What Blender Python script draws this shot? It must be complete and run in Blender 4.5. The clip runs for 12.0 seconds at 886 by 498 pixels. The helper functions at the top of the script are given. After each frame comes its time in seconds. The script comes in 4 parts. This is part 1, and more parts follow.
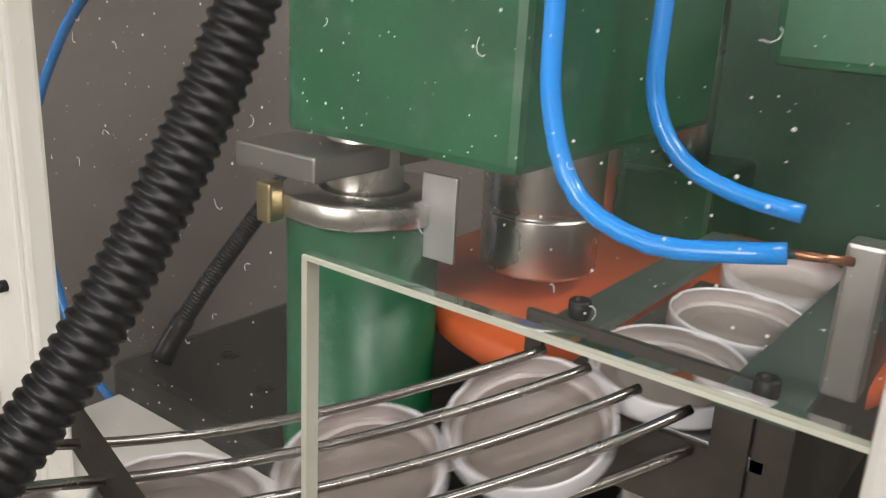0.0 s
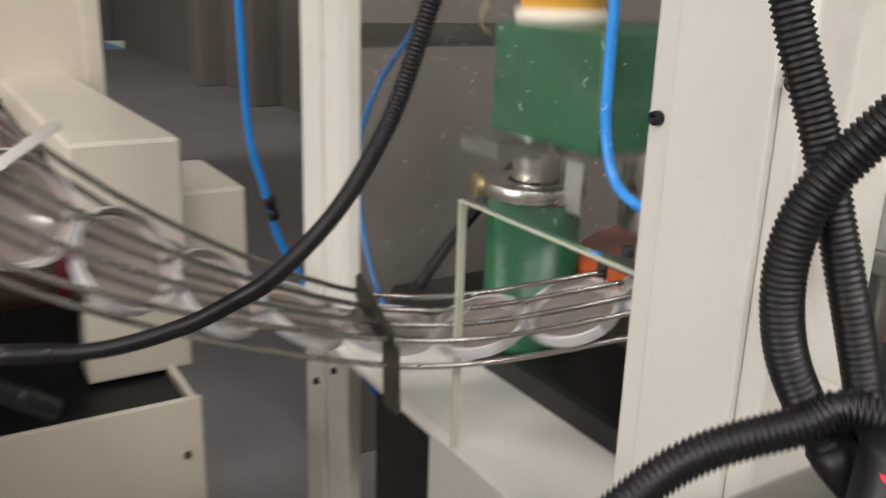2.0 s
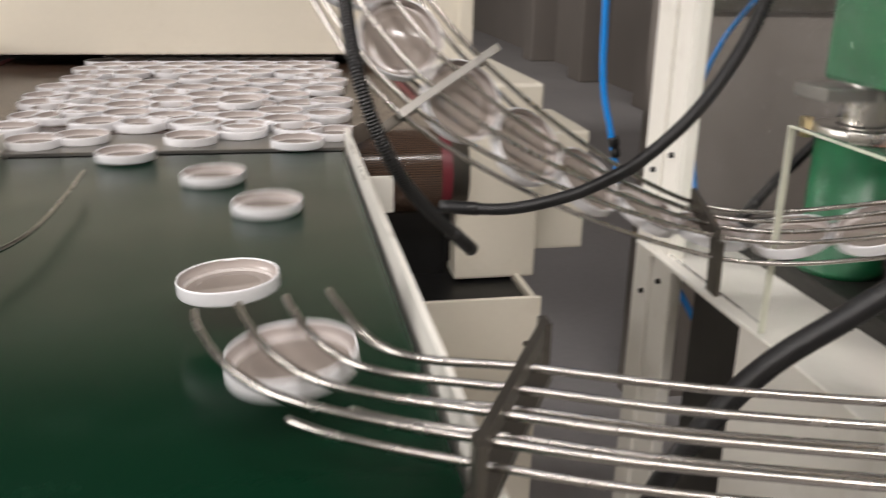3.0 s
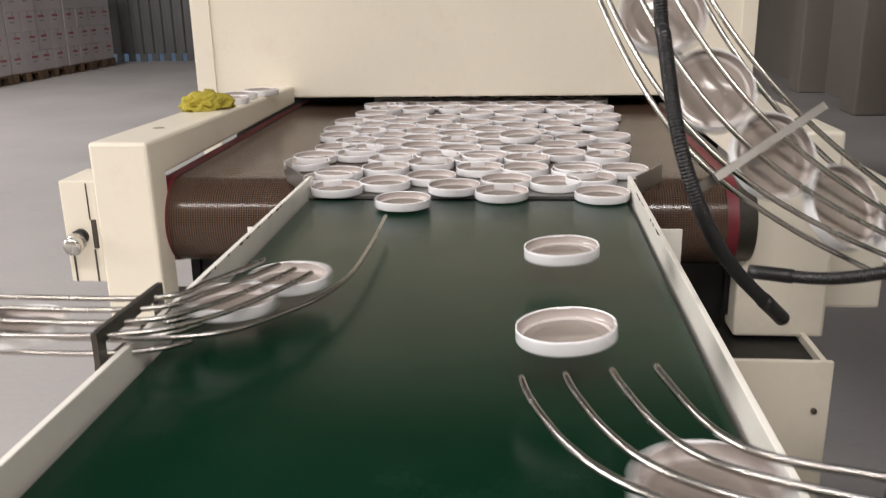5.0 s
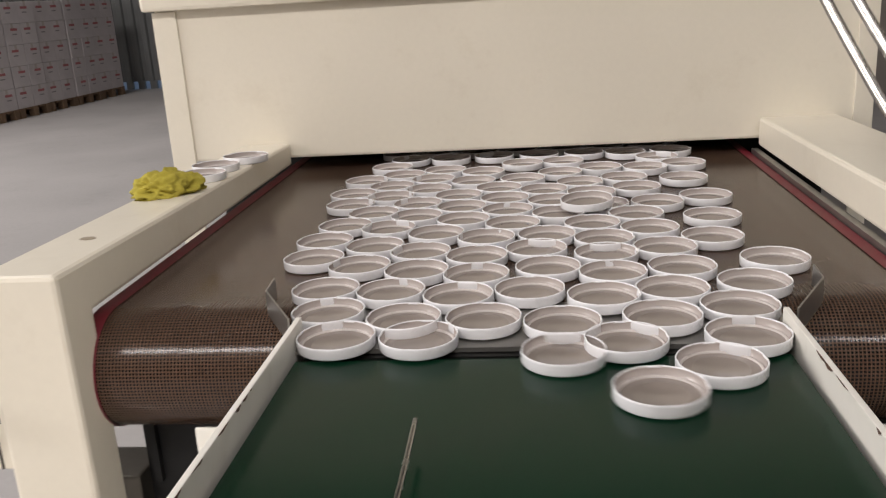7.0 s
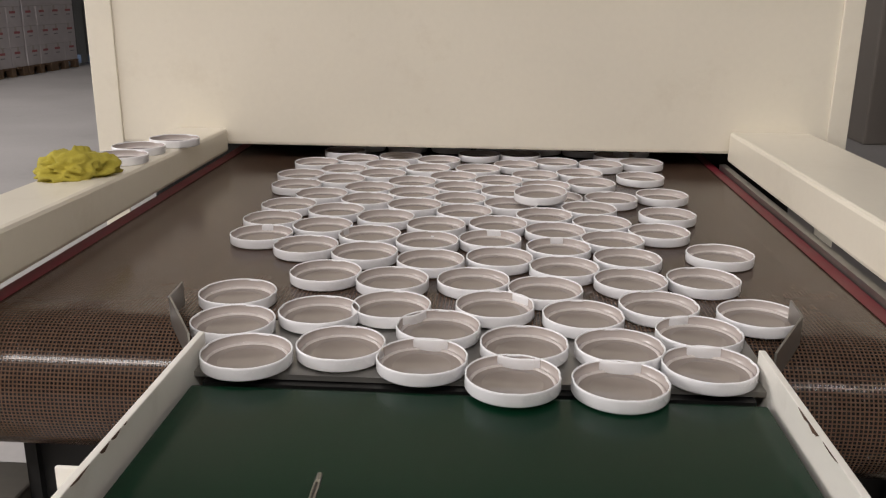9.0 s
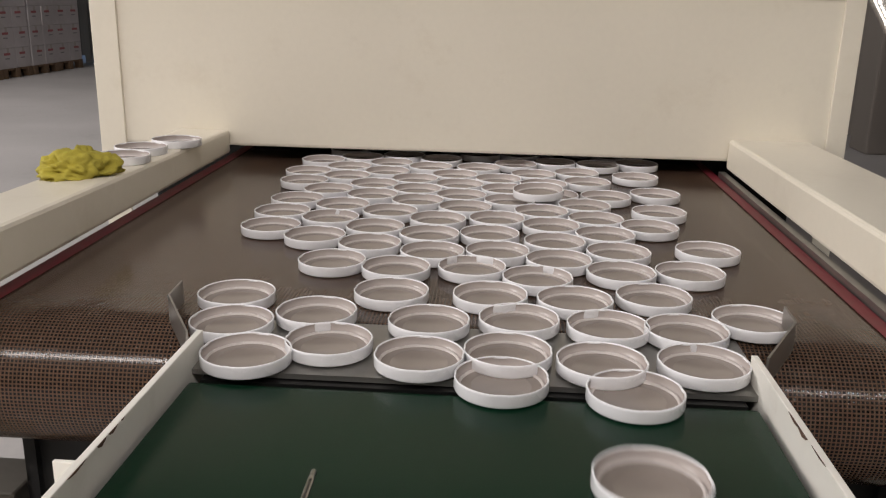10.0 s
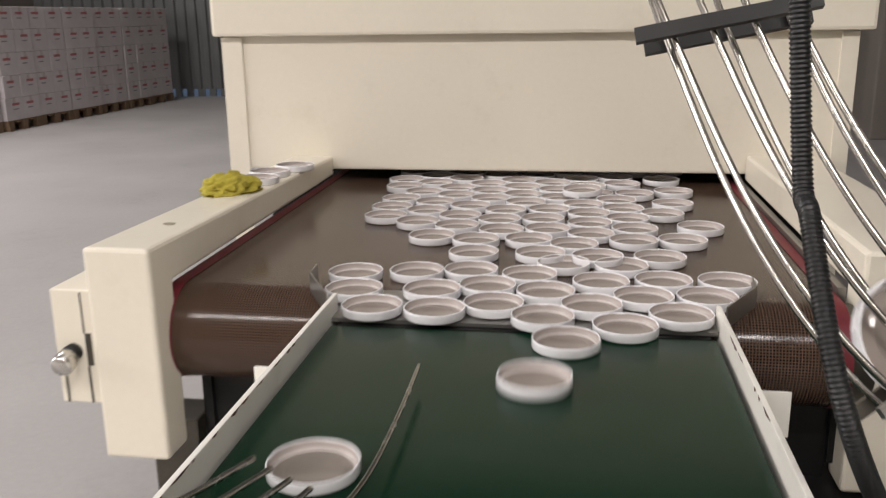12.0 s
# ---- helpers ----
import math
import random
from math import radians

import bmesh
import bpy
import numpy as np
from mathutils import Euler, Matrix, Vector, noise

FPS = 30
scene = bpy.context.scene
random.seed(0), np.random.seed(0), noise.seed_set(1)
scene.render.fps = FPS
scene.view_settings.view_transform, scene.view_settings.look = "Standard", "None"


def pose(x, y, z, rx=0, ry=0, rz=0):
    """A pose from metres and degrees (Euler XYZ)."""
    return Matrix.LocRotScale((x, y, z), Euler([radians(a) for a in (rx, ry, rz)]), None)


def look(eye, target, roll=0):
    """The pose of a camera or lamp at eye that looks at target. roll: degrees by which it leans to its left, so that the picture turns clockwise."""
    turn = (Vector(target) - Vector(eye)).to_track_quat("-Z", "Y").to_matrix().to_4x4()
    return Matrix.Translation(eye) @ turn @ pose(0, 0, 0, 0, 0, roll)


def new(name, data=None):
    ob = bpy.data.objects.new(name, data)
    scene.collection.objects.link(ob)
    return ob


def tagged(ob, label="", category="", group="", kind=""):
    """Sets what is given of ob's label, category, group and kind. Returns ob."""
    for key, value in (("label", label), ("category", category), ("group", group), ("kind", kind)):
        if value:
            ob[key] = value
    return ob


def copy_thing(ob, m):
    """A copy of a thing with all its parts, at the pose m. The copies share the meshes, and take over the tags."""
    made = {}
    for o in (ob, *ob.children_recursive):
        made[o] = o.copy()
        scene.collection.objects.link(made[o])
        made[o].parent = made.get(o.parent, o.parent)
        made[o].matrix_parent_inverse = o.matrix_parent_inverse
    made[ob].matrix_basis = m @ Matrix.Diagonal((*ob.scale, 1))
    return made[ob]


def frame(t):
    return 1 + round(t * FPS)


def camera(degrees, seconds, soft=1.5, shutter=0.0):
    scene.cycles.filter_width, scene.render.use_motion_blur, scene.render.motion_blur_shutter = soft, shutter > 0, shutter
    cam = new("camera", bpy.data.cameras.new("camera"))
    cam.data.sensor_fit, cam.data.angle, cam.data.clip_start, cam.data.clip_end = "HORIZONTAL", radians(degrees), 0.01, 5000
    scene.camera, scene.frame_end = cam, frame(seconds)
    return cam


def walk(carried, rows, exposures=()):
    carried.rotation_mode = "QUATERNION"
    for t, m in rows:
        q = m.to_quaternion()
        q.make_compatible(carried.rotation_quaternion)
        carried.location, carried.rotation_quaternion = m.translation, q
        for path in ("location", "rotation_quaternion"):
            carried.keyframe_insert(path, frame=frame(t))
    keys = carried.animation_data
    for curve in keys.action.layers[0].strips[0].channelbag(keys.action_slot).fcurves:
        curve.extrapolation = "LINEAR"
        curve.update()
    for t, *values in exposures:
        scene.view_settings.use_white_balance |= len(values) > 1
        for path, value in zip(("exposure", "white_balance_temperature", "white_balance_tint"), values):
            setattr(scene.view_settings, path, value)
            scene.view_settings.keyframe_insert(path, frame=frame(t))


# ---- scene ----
cam = camera(53.9, 12.0, soft=1.2, shutter=0.5)
PATH = [
    (0, (0.431, -0.808, 1.093), (1.951, 0.335, 0.473), 3.1),
    (0.5, (0.416, -0.843, 1.11), (1.904, 0.347, 0.501), 3.1),
    (1, (0.373, -0.914, 1.126), (1.767, 0.394, 0.539), 3.2),
    (1.5, (0.322, -1.024, 1.142), (1.557, 0.439, 0.562), 2.5),
    (2, (0.276, -1.161, 1.156), (1.283, 0.462, 0.564), 1.8),
    (2.5, (0.197, -1.297, 1.155), (0.86, 0.487, 0.539), 0.8),
    (3, (0.145, -1.367, 1.143), (0.509, 0.489, 0.494), 1.2),
    (3.5, (0.109, -1.391, 1.131), (0.271, 0.483, 0.451), 1.9),
    (3.7, (0.099, -1.402, 1.13), (0.186, 0.475, 0.452), 1.7),
    (5.5, (0.07, -1.267, 1.19), (-0.132, 0.642, 0.628), -1.7),
    (6, (0.039, -1.117, 1.201), (-0.168, 0.792, 0.643), -2.5),
    (6.5, (0.021, -0.969, 1.202), (-0.231, 0.934, 0.639), -3.4),
    (7, (0.009, -0.858, 1.2), (-0.216, 1.048, 0.637), -3.6),
    (7.5, (0.009, -0.787, 1.196), (-0.174, 1.121, 0.624), -2.5),
    (9.5, (0.019, -0.73, 1.178), (-0.104, 1.182, 0.606), 1.0),
    (10, (0.021, -0.739, 1.18), (-0.106, 1.176, 0.616), 1.2),
    (10.5, (0.029, -0.778, 1.195), (-0.124, 1.142, 0.657), 0.7),
    (11, (0.055, -0.858, 1.217), (-0.137, 1.067, 0.709), -0.4),
    (11.5, (0.062, -0.968, 1.236), (-0.171, 0.954, 0.736), -1.3),
    (12, (0.067, -1.1, 1.238), (-0.229, 0.81, 0.722), -0.8),
]
walk(cam, [(t, look(eye, target, roll)) for t, eye, target, roll in PATH],
     exposures=[(0.0, -0.36), (1.0, -0.36), (2.0, -0.52), (3.5, -0.12), (5.5, -0.22), (6.5, -0.22), (7.0, -0.4), (7.5, -0.42), (9.5, -0.56), (10.5, -0.52), (11.5, -0.36), (12.0, -0.34)])

# ---- light: unseen roof lights added over the hall, daylight through a wide window opening ----
world = bpy.data.worlds.new("world")
scene.world = world
world.use_nodes = True
sky = world.node_tree.nodes.new("ShaderNodeTexSky")
sky.sky_type, sky.sun_disc = "NISHITA", False
sky.sun_elevation, sky.sun_rotation = radians(50), radians(200)
world.node_tree.links.new(sky.outputs[0], world.node_tree.nodes["Background"].inputs[0])
world.node_tree.nodes["Background"].inputs[1].default_value = 0.15

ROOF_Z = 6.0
# unseen roof lights, added to brighten press and cartons: x, y, width, depth, watts
UNSEEN_ROOF_LIGHTS = [(-3.9, -4.8, 3.0, 0.7, 300), (-0.6, -4.8, 2.8, 0.7, 190), (2.0, -4.8, 2.0, 0.7, 260), (-0.1, -0.3, 1.6, 2.6, 30), (-6.6, 5.0, 1.6, 2.6, 420)]


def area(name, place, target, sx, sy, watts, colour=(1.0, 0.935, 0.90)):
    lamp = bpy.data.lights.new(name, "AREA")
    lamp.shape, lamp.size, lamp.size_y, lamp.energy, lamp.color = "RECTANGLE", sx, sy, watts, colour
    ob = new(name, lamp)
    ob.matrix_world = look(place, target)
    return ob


for lx, ly, wide, deep, watts in UNSEEN_ROOF_LIGHTS:
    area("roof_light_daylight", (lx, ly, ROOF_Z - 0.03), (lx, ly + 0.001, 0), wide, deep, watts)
area("window_daylight", (-8.9, -1.0, 3.1), (0, -0.6, 1.0), 5.0, 2.6, 640)


# ---- materials ----
def material(name, colour, rough=0.5, metal=0.0, vary=0.08, scale=8.0, fine=90.0, bump=0.02, dirt=0.0, dirt_colour=(0.12, 0.1, 0.08), island=False, coat=0.0, spec=0.5):
    """A paint, plastic or metal with tone that wanders at two scales, fine relief and dirt."""
    m = bpy.data.materials.new(name)
    m.use_nodes = True
    n, l = m.node_tree.nodes, m.node_tree.links
    b = n["Principled BSDF"]
    geo = n.new("ShaderNodeTexCoord")
    big, small = n.new("ShaderNodeTexNoise"), n.new("ShaderNodeTexNoise")
    big.inputs["Scale"].default_value, small.inputs["Scale"].default_value = scale, fine
    big.inputs["Detail"].default_value = 5
    for t in (big, small):
        l.new(geo.outputs["Object"], t.inputs["Vector"])
    add = n.new("ShaderNodeMath")
    add.operation = "MULTIPLY_ADD"
    l.new(small.outputs[0], add.inputs[0])
    add.inputs[1].default_value = 0.35
    l.new(big.outputs[0], add.inputs[2])
    ramp = n.new("ShaderNodeMapRange")
    ramp.inputs["From Min"].default_value, ramp.inputs["From Max"].default_value = 0.3, 1.05
    ramp.inputs["To Min"].default_value, ramp.inputs["To Max"].default_value = 1 - vary, 1 + vary
    l.new(add.outputs[0], ramp.inputs["Value"])
    mul = n.new("ShaderNodeVectorMath")
    mul.operation = "SCALE"
    mul.inputs[0].default_value = colour[:3]
    l.new(ramp.outputs[0], mul.inputs["Scale"])
    out = mul.outputs[0]
    if dirt:
        patch = n.new("ShaderNodeTexNoise")
        patch.inputs["Scale"].default_value, patch.inputs["Detail"].default_value, patch.inputs["Roughness"].default_value = scale * 1.7, 8, 0.7
        l.new(geo.outputs["Object"], patch.inputs["Vector"])
        mask = n.new("ShaderNodeMapRange")
        mask.inputs["From Min"].default_value, mask.inputs["From Max"].default_value = 0.56, 0.78
        mask.inputs["To Max"].default_value = dirt
        l.new(patch.outputs[0], mask.inputs["Value"])
        mix = n.new("ShaderNodeMix")
        mix.data_type = "RGBA"
        l.new(mask.outputs[0], mix.inputs["Factor"])
        l.new(out, mix.inputs["A"])
        mix.inputs["B"].default_value = (*dirt_colour, 1)
        out = mix.outputs["Result"]
    l.new(out, b.inputs["Base Color"])
    rr = n.new("ShaderNodeMapRange")
    rr.inputs["To Min"].default_value, rr.inputs["To Max"].default_value = max(rough - 0.1, 0.02), min(rough + 0.12, 1)
    l.new(big.outputs[0], rr.inputs["Value"])
    l.new(rr.outputs[0], b.inputs["Roughness"])
    b.inputs["Metallic"].default_value = metal
    b.inputs["Coat Weight"].default_value = coat
    b.inputs["Specular IOR Level"].default_value = spec
    if bump:
        bp = n.new("ShaderNodeBump")
        bp.inputs["Strength"].default_value, bp.inputs["Distance"].default_value = 0.35, bump * 0.02
        l.new(add.outputs[0], bp.inputs["Height"])
        l.new(bp.outputs[0], b.inputs["Normal"])
    return m


CREAM = material("cream_paint", (0.76, 0.71, 0.60), 0.38, vary=0.05, scale=2.5, dirt=0.25, dirt_colour=(0.42, 0.33, 0.2))
WHITE = material("white_paint", (0.78, 0.76, 0.70), 0.35, vary=0.05, scale=4, dirt=0.3, dirt_colour=(0.35, 0.3, 0.22))
GREEN = material("green_machine_paint", (0.007, 0.085, 0.032), 0.38, vary=0.35, scale=14, dirt=0.5, dirt_colour=(0.16, 0.24, 0.19))
BELT = material("green_conveyor_belt", (0.0022, 0.021, 0.0095), 0.2, spec=0.10, vary=0.14, scale=6, fine=500, bump=0.01, dirt=0.08, dirt_colour=(0.06, 0.12, 0.09))
ROD = material("drawn_steel_rod", (0.44, 0.42, 0.39), 0.24, 1.0, vary=0.12, scale=30)
CHROME = material("ground_steel", (0.66, 0.64, 0.6), 0.27, 1.0, vary=0.08, scale=14, dirt=0.3, dirt_colour=(0.3, 0.28, 0.24))
DARKSTEEL = material("dark_oily_steel", (0.11, 0.1, 0.085), 0.42, 0.8, vary=0.25, scale=20)
# black steel parts, and fillers where openings are only dark from shade
BLACKSTEEL_SHADE = material("blackened_steel_and_shade", (0.009, 0.009, 0.009), 0.45, 0.3, vary=0.3, scale=15)
GREYSTEEL = material("grey_sheet_steel", (0.33, 0.32, 0.3), 0.35, 0.9, vary=0.12, scale=18)
RUBBER = material("black_corrugated_plastic", (0.006, 0.006, 0.0065), 0.42, vary=0.25, scale=25)
BLUE = material("blue_air_tube", (0.012, 0.23, 0.68), 0.22, vary=0.06, scale=20)
ORANGE = material("orange_table_paint", (0.5, 0.1, 0.03), 0.4, vary=0.15, scale=16, dirt=0.3)
RED = material("red_belt_edge", (0.13, 0.008, 0.016), 0.5, vary=0.2, scale=20)
YELLOW = material("yellow_cloth", (0.40, 0.34, 0.045), 0.85, vary=0.3, scale=30, fine=400, bump=0.1, dirt=0.35, dirt_colour=(0.2, 0.17, 0.03))
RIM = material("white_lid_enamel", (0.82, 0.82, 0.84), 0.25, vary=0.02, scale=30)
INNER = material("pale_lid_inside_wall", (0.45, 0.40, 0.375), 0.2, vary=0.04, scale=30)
SEAL = material("pale_sealing_ring", (0.55, 0.505, 0.48), 0.25, vary=0.04, scale=30)
LINER = material("grey_lid_liner", (0.27, 0.232, 0.205), 0.12, vary=0.06, scale=30)
CONCRETE = material("worn_concrete", (0.40, 0.385, 0.38), 0.7, vary=0.14, scale=1.2, fine=40, bump=0.05, dirt=0.35, dirt_colour=(0.24, 0.23, 0.22))
WALLPAINT = material("grey_plaster_wall", (0.2, 0.178, 0.158), 0.8, vary=0.12, scale=1.5, dirt=0.4, dirt_colour=(0.2, 0.17, 0.14))
CLADDING = material("grey_corrugated_cladding", (0.16, 0.165, 0.165), 0.5, 0.2, vary=0.12, scale=3)
CARTON = material("white_printed_carton", (0.62, 0.58, 0.59), 0.7, vary=0.1, scale=5, dirt=0.2)
PRINT = material("red_carton_print", (0.45, 0.16, 0.17), 0.7)
WOOD = material("pallet_wood", (0.2, 0.13, 0.08), 0.8, vary=0.25, scale=9)
RUST = material("rusty_bare_steel", (0.1, 0.055, 0.035), 0.7, 0.2, vary=0.3, scale=60)
BRASS = material("copper_nozzle", (0.5, 0.24, 0.14), 0.3, 1.0)
ALU = material("aluminium", (0.7, 0.7, 0.7), 0.35, 0.9, vary=0.05)


def glass(name, tint, rough=0.03):
    m = bpy.data.materials.new(name)
    m.use_nodes = True
    n, l = m.node_tree.nodes, m.node_tree.links
    b = n["Principled BSDF"]
    b.inputs["Base Color"].default_value = (*tint, 1)
    b.inputs["Transmission Weight"].default_value = 1.0
    b.inputs["Roughness"].default_value = rough
    b.inputs["IOR"].default_value = 1.06
    return m


ACRYLIC = glass("clear_acrylic", (0.93, 0.95, 0.93))


def dusty_acrylic():
    """Clear sheet under a thin uneven film of dust."""
    m = glass("dusty_acrylic", (0.94, 0.95, 0.94))
    n, l = m.node_tree.nodes, m.node_tree.links
    film, mix, out = n.new("ShaderNodeBsdfDiffuse"), n.new("ShaderNodeMixShader"), n["Material Output"]
    film.inputs["Color"].default_value = (0.7, 0.69, 0.66, 1)
    geo, cloud, amount = n.new("ShaderNodeTexCoord"), n.new("ShaderNodeTexNoise"), n.new("ShaderNodeMapRange")
    cloud.inputs["Scale"].default_value, cloud.inputs["Detail"].default_value, cloud.inputs["Roughness"].default_value = 9.0, 8, 0.7
    l.new(geo.outputs["Object"], cloud.inputs["Vector"])
    amount.inputs["From Min"].default_value, amount.inputs["From Max"].default_value = 0.3, 0.75
    amount.inputs["To Min"].default_value, amount.inputs["To Max"].default_value = 0.004, 0.038
    l.new(cloud.outputs[0], amount.inputs["Value"])
    l.new(amount.outputs[0], mix.inputs[0])
    l.new(n["Principled BSDF"].outputs[0], mix.inputs[1])
    l.new(film.outputs[0], mix.inputs[2])
    l.new(mix.outputs[0], out.inputs[0])
    return m


DUSTY = dusty_acrylic()


# ---- building helpers ----
def link(name, bm, mat, parent=None, label="", smooth=False):
    me = bpy.data.meshes.new(name)
    bmesh.ops.recalc_face_normals(bm, faces=bm.faces[:])
    bm.to_mesh(me)
    bm.free()
    me.materials.append(mat)
    if smooth:
        me.shade_smooth()
    ob = new(name, me)
    if parent is not None:
        ob.parent = parent
    if label:
        ob["label"] = label
    return ob


def part(name, bm, mat, parent, label="", smooth=False):
    return link(name, bm, mat, parent, label, smooth)


def thing(name, place, label, category, group="", kind=""):
    ob = new(name)
    ob.empty_display_size = 0.05
    ob.matrix_world = place if isinstance(place, Matrix) else Matrix.Translation(place)
    return tagged(ob, label, category, group, kind)


def box(x0, y0, z0, x1, y1, z1, bevel=0.0, bm=None, seg=2):
    bm = bm or bmesh.new()
    made = bmesh.ops.create_cube(bm, size=1)["verts"]
    for v in made:
        v.co = Vector(((x0 + x1) / 2 + v.co.x * (x1 - x0), (y0 + y1) / 2 + v.co.y * (y1 - y0), (z0 + z1) / 2 + v.co.z * (z1 - z0)))
    if bevel:
        edges = list({e for v in made for e in v.link_edges})
        bmesh.ops.bevel(bm, geom=edges, offset=bevel, segments=seg, affect="EDGES", profile=0.6)
    return bm


def lathe(profile, seg=40, bm=None, place=Matrix()):
    """A turned solid from (radius, height) pairs."""
    bm = bm or bmesh.new()
    rings = []
    for r, z in profile:
        if r < 1e-5:
            rings.append([bm.verts.new(place @ Vector((0, 0, z)))])
        else:
            rings.append([bm.verts.new(place @ Vector((r * math.cos(2 * math.pi * k / seg), r * math.sin(2 * math.pi * k / seg), z))) for k in range(seg)])
    for a, b in zip(rings, rings[1:]):
        for k in range(seg):
            k2 = (k + 1) % seg
            if len(a) == 1 and len(b) == 1:
                continue
            if len(a) == 1:
                bm.faces.new((a[0], b[k], b[k2]))
            elif len(b) == 1:
                bm.faces.new((a[k], b[0], a[k2]))
            else:
                bm.faces.new((a[k], b[k], b[k2], a[k2]))
    return bm


def cylinder(r, z0, z1, seg=32, bm=None, place=Matrix(), bevel=0.0015):
    c = min(bevel, r * 0.4, abs(z1 - z0) * 0.4)
    return lathe([(0, z0), (r - c, z0), (r, z0 + c), (r, z1 - c), (r - c, z1), (0, z1)], seg, bm, place)


def spline(points, step=0.01):
    """A smooth line through the points, at even small steps."""
    p = [Vector(a) for a in points]
    p = [2 * p[0] - p[1]] + p + [2 * p[-1] - p[-2]]
    out = []
    for a, b, c, d in zip(p, p[1:], p[2:], p[3:]):
        count = max(2, int((c - b).length / step))
        for k in range(count):
            t = k / count
            out.append(0.5 * (2 * b + (c - a) * t + (2 * a - 5 * b + 4 * c - d) * t * t + (3 * b - a - 3 * c + d) * t ** 3))
    out.append(p[-2])
    return out


def sweep(line, radius, seg=10, bm=None, caps=True):
    """A round bar along a line; radius is a number or a function of the index."""
    bm = bm or bmesh.new()
    rings, side = [], None
    for k, p in enumerate(line):
        ahead = (line[min(k + 1, len(line) - 1)] - line[max(k - 1, 0)]).normalized()
        if side is None:
            side = ahead.orthogonal().normalized()
        side = (side - ahead * side.dot(ahead)).normalized()
        up = ahead.cross(side)
        r = radius(k) if callable(radius) else radius
        rings.append([bm.verts.new(p + r * (math.cos(2 * math.pi * j / seg) * side + math.sin(2 * math.pi * j / seg) * up)) for j in range(seg)])
    for a, b in zip(rings, rings[1:]):
        for j in range(seg):
            bm.faces.new((a[j], a[(j + 1) % seg], b[(j + 1) % seg], b[j]))
    if caps:
        bm.faces.new(rings[0][::-1])
        bm.faces.new(rings[-1])
    return bm


def corrugated(points, r, pitch=0.003):
    """A ribbed conduit: rings along a smooth line."""
    line = spline(points, pitch)
    lengths = [0.0]
    for a, b in zip(line, line[1:]):
        lengths.append(lengths[-1] + (b - a).length)
    fine, k = [], 0
    for step in np.arange(0.0, lengths[-1], pitch / 4):
        while lengths[k + 1] < step:
            k += 1
        fine.append(line[k].lerp(line[k + 1], (step - lengths[k]) / (lengths[k + 1] - lengths[k])))
    wave = (1.0, 1.0, 0.87, 0.87)
    return sweep(fine, lambda k: r * wave[k % 4], 14)


def bent(points, r, step=0.012, seg=10):
    return sweep(spline(points, step), r, seg)


def bar(a, b, width, thick, up=(0, 0, 1), bm=None):
    """A flat bar from a to b: width along up, thick across."""
    a, b = Vector(a), Vector(b)
    ahead = (b - a).normalized()
    side = ahead.cross(Vector(up)).normalized()
    tall = side.cross(ahead)
    bm = bm or bmesh.new()
    vs = []
    for p in (a, b):
        for s, t in ((-1, -1), (1, -1), (1, 1), (-1, 1)):
            vs.append(bm.verts.new(p + side * (s * thick / 2) + tall * (t * width / 2)))
    for f in ((0, 1, 2, 3), (7, 6, 5, 4), (0, 4, 5, 1), (1, 5, 6, 2), (2, 6, 7, 3), (3, 7, 4, 0)):
        bm.faces.new([vs[k] for k in f])
    return bm


def plate(outline, axis, lo, hi, bm=None):
    """A flat sheet cut to an outline, thick from lo to hi along an axis (0 x, 1 y, 2 z)."""
    bm = bm or bmesh.new()
    def at(p, h):
        c = list(p)
        c.insert(axis, h)
        return bm.verts.new(c)
    a, b = [at(p, lo) for p in outline], [at(p, hi) for p in outline]
    bm.faces.new(a[::-1])
    bm.faces.new(b)
    for k in range(len(a)):
        k2 = (k + 1) % len(a)
        bm.faces.new((a[k], a[k2], b[k2], b[k]))
    return bm


# ---- the hall ----
HX0, HX1, HY0, HY1 = -9.0, 3.2, -6.0, 12.9
floor = tagged(link("floor", box(HX0, HY0, -0.1, HX1, HY1, 0), CONCRETE), "worn grey concrete factory floor", "floor", kind="structure")


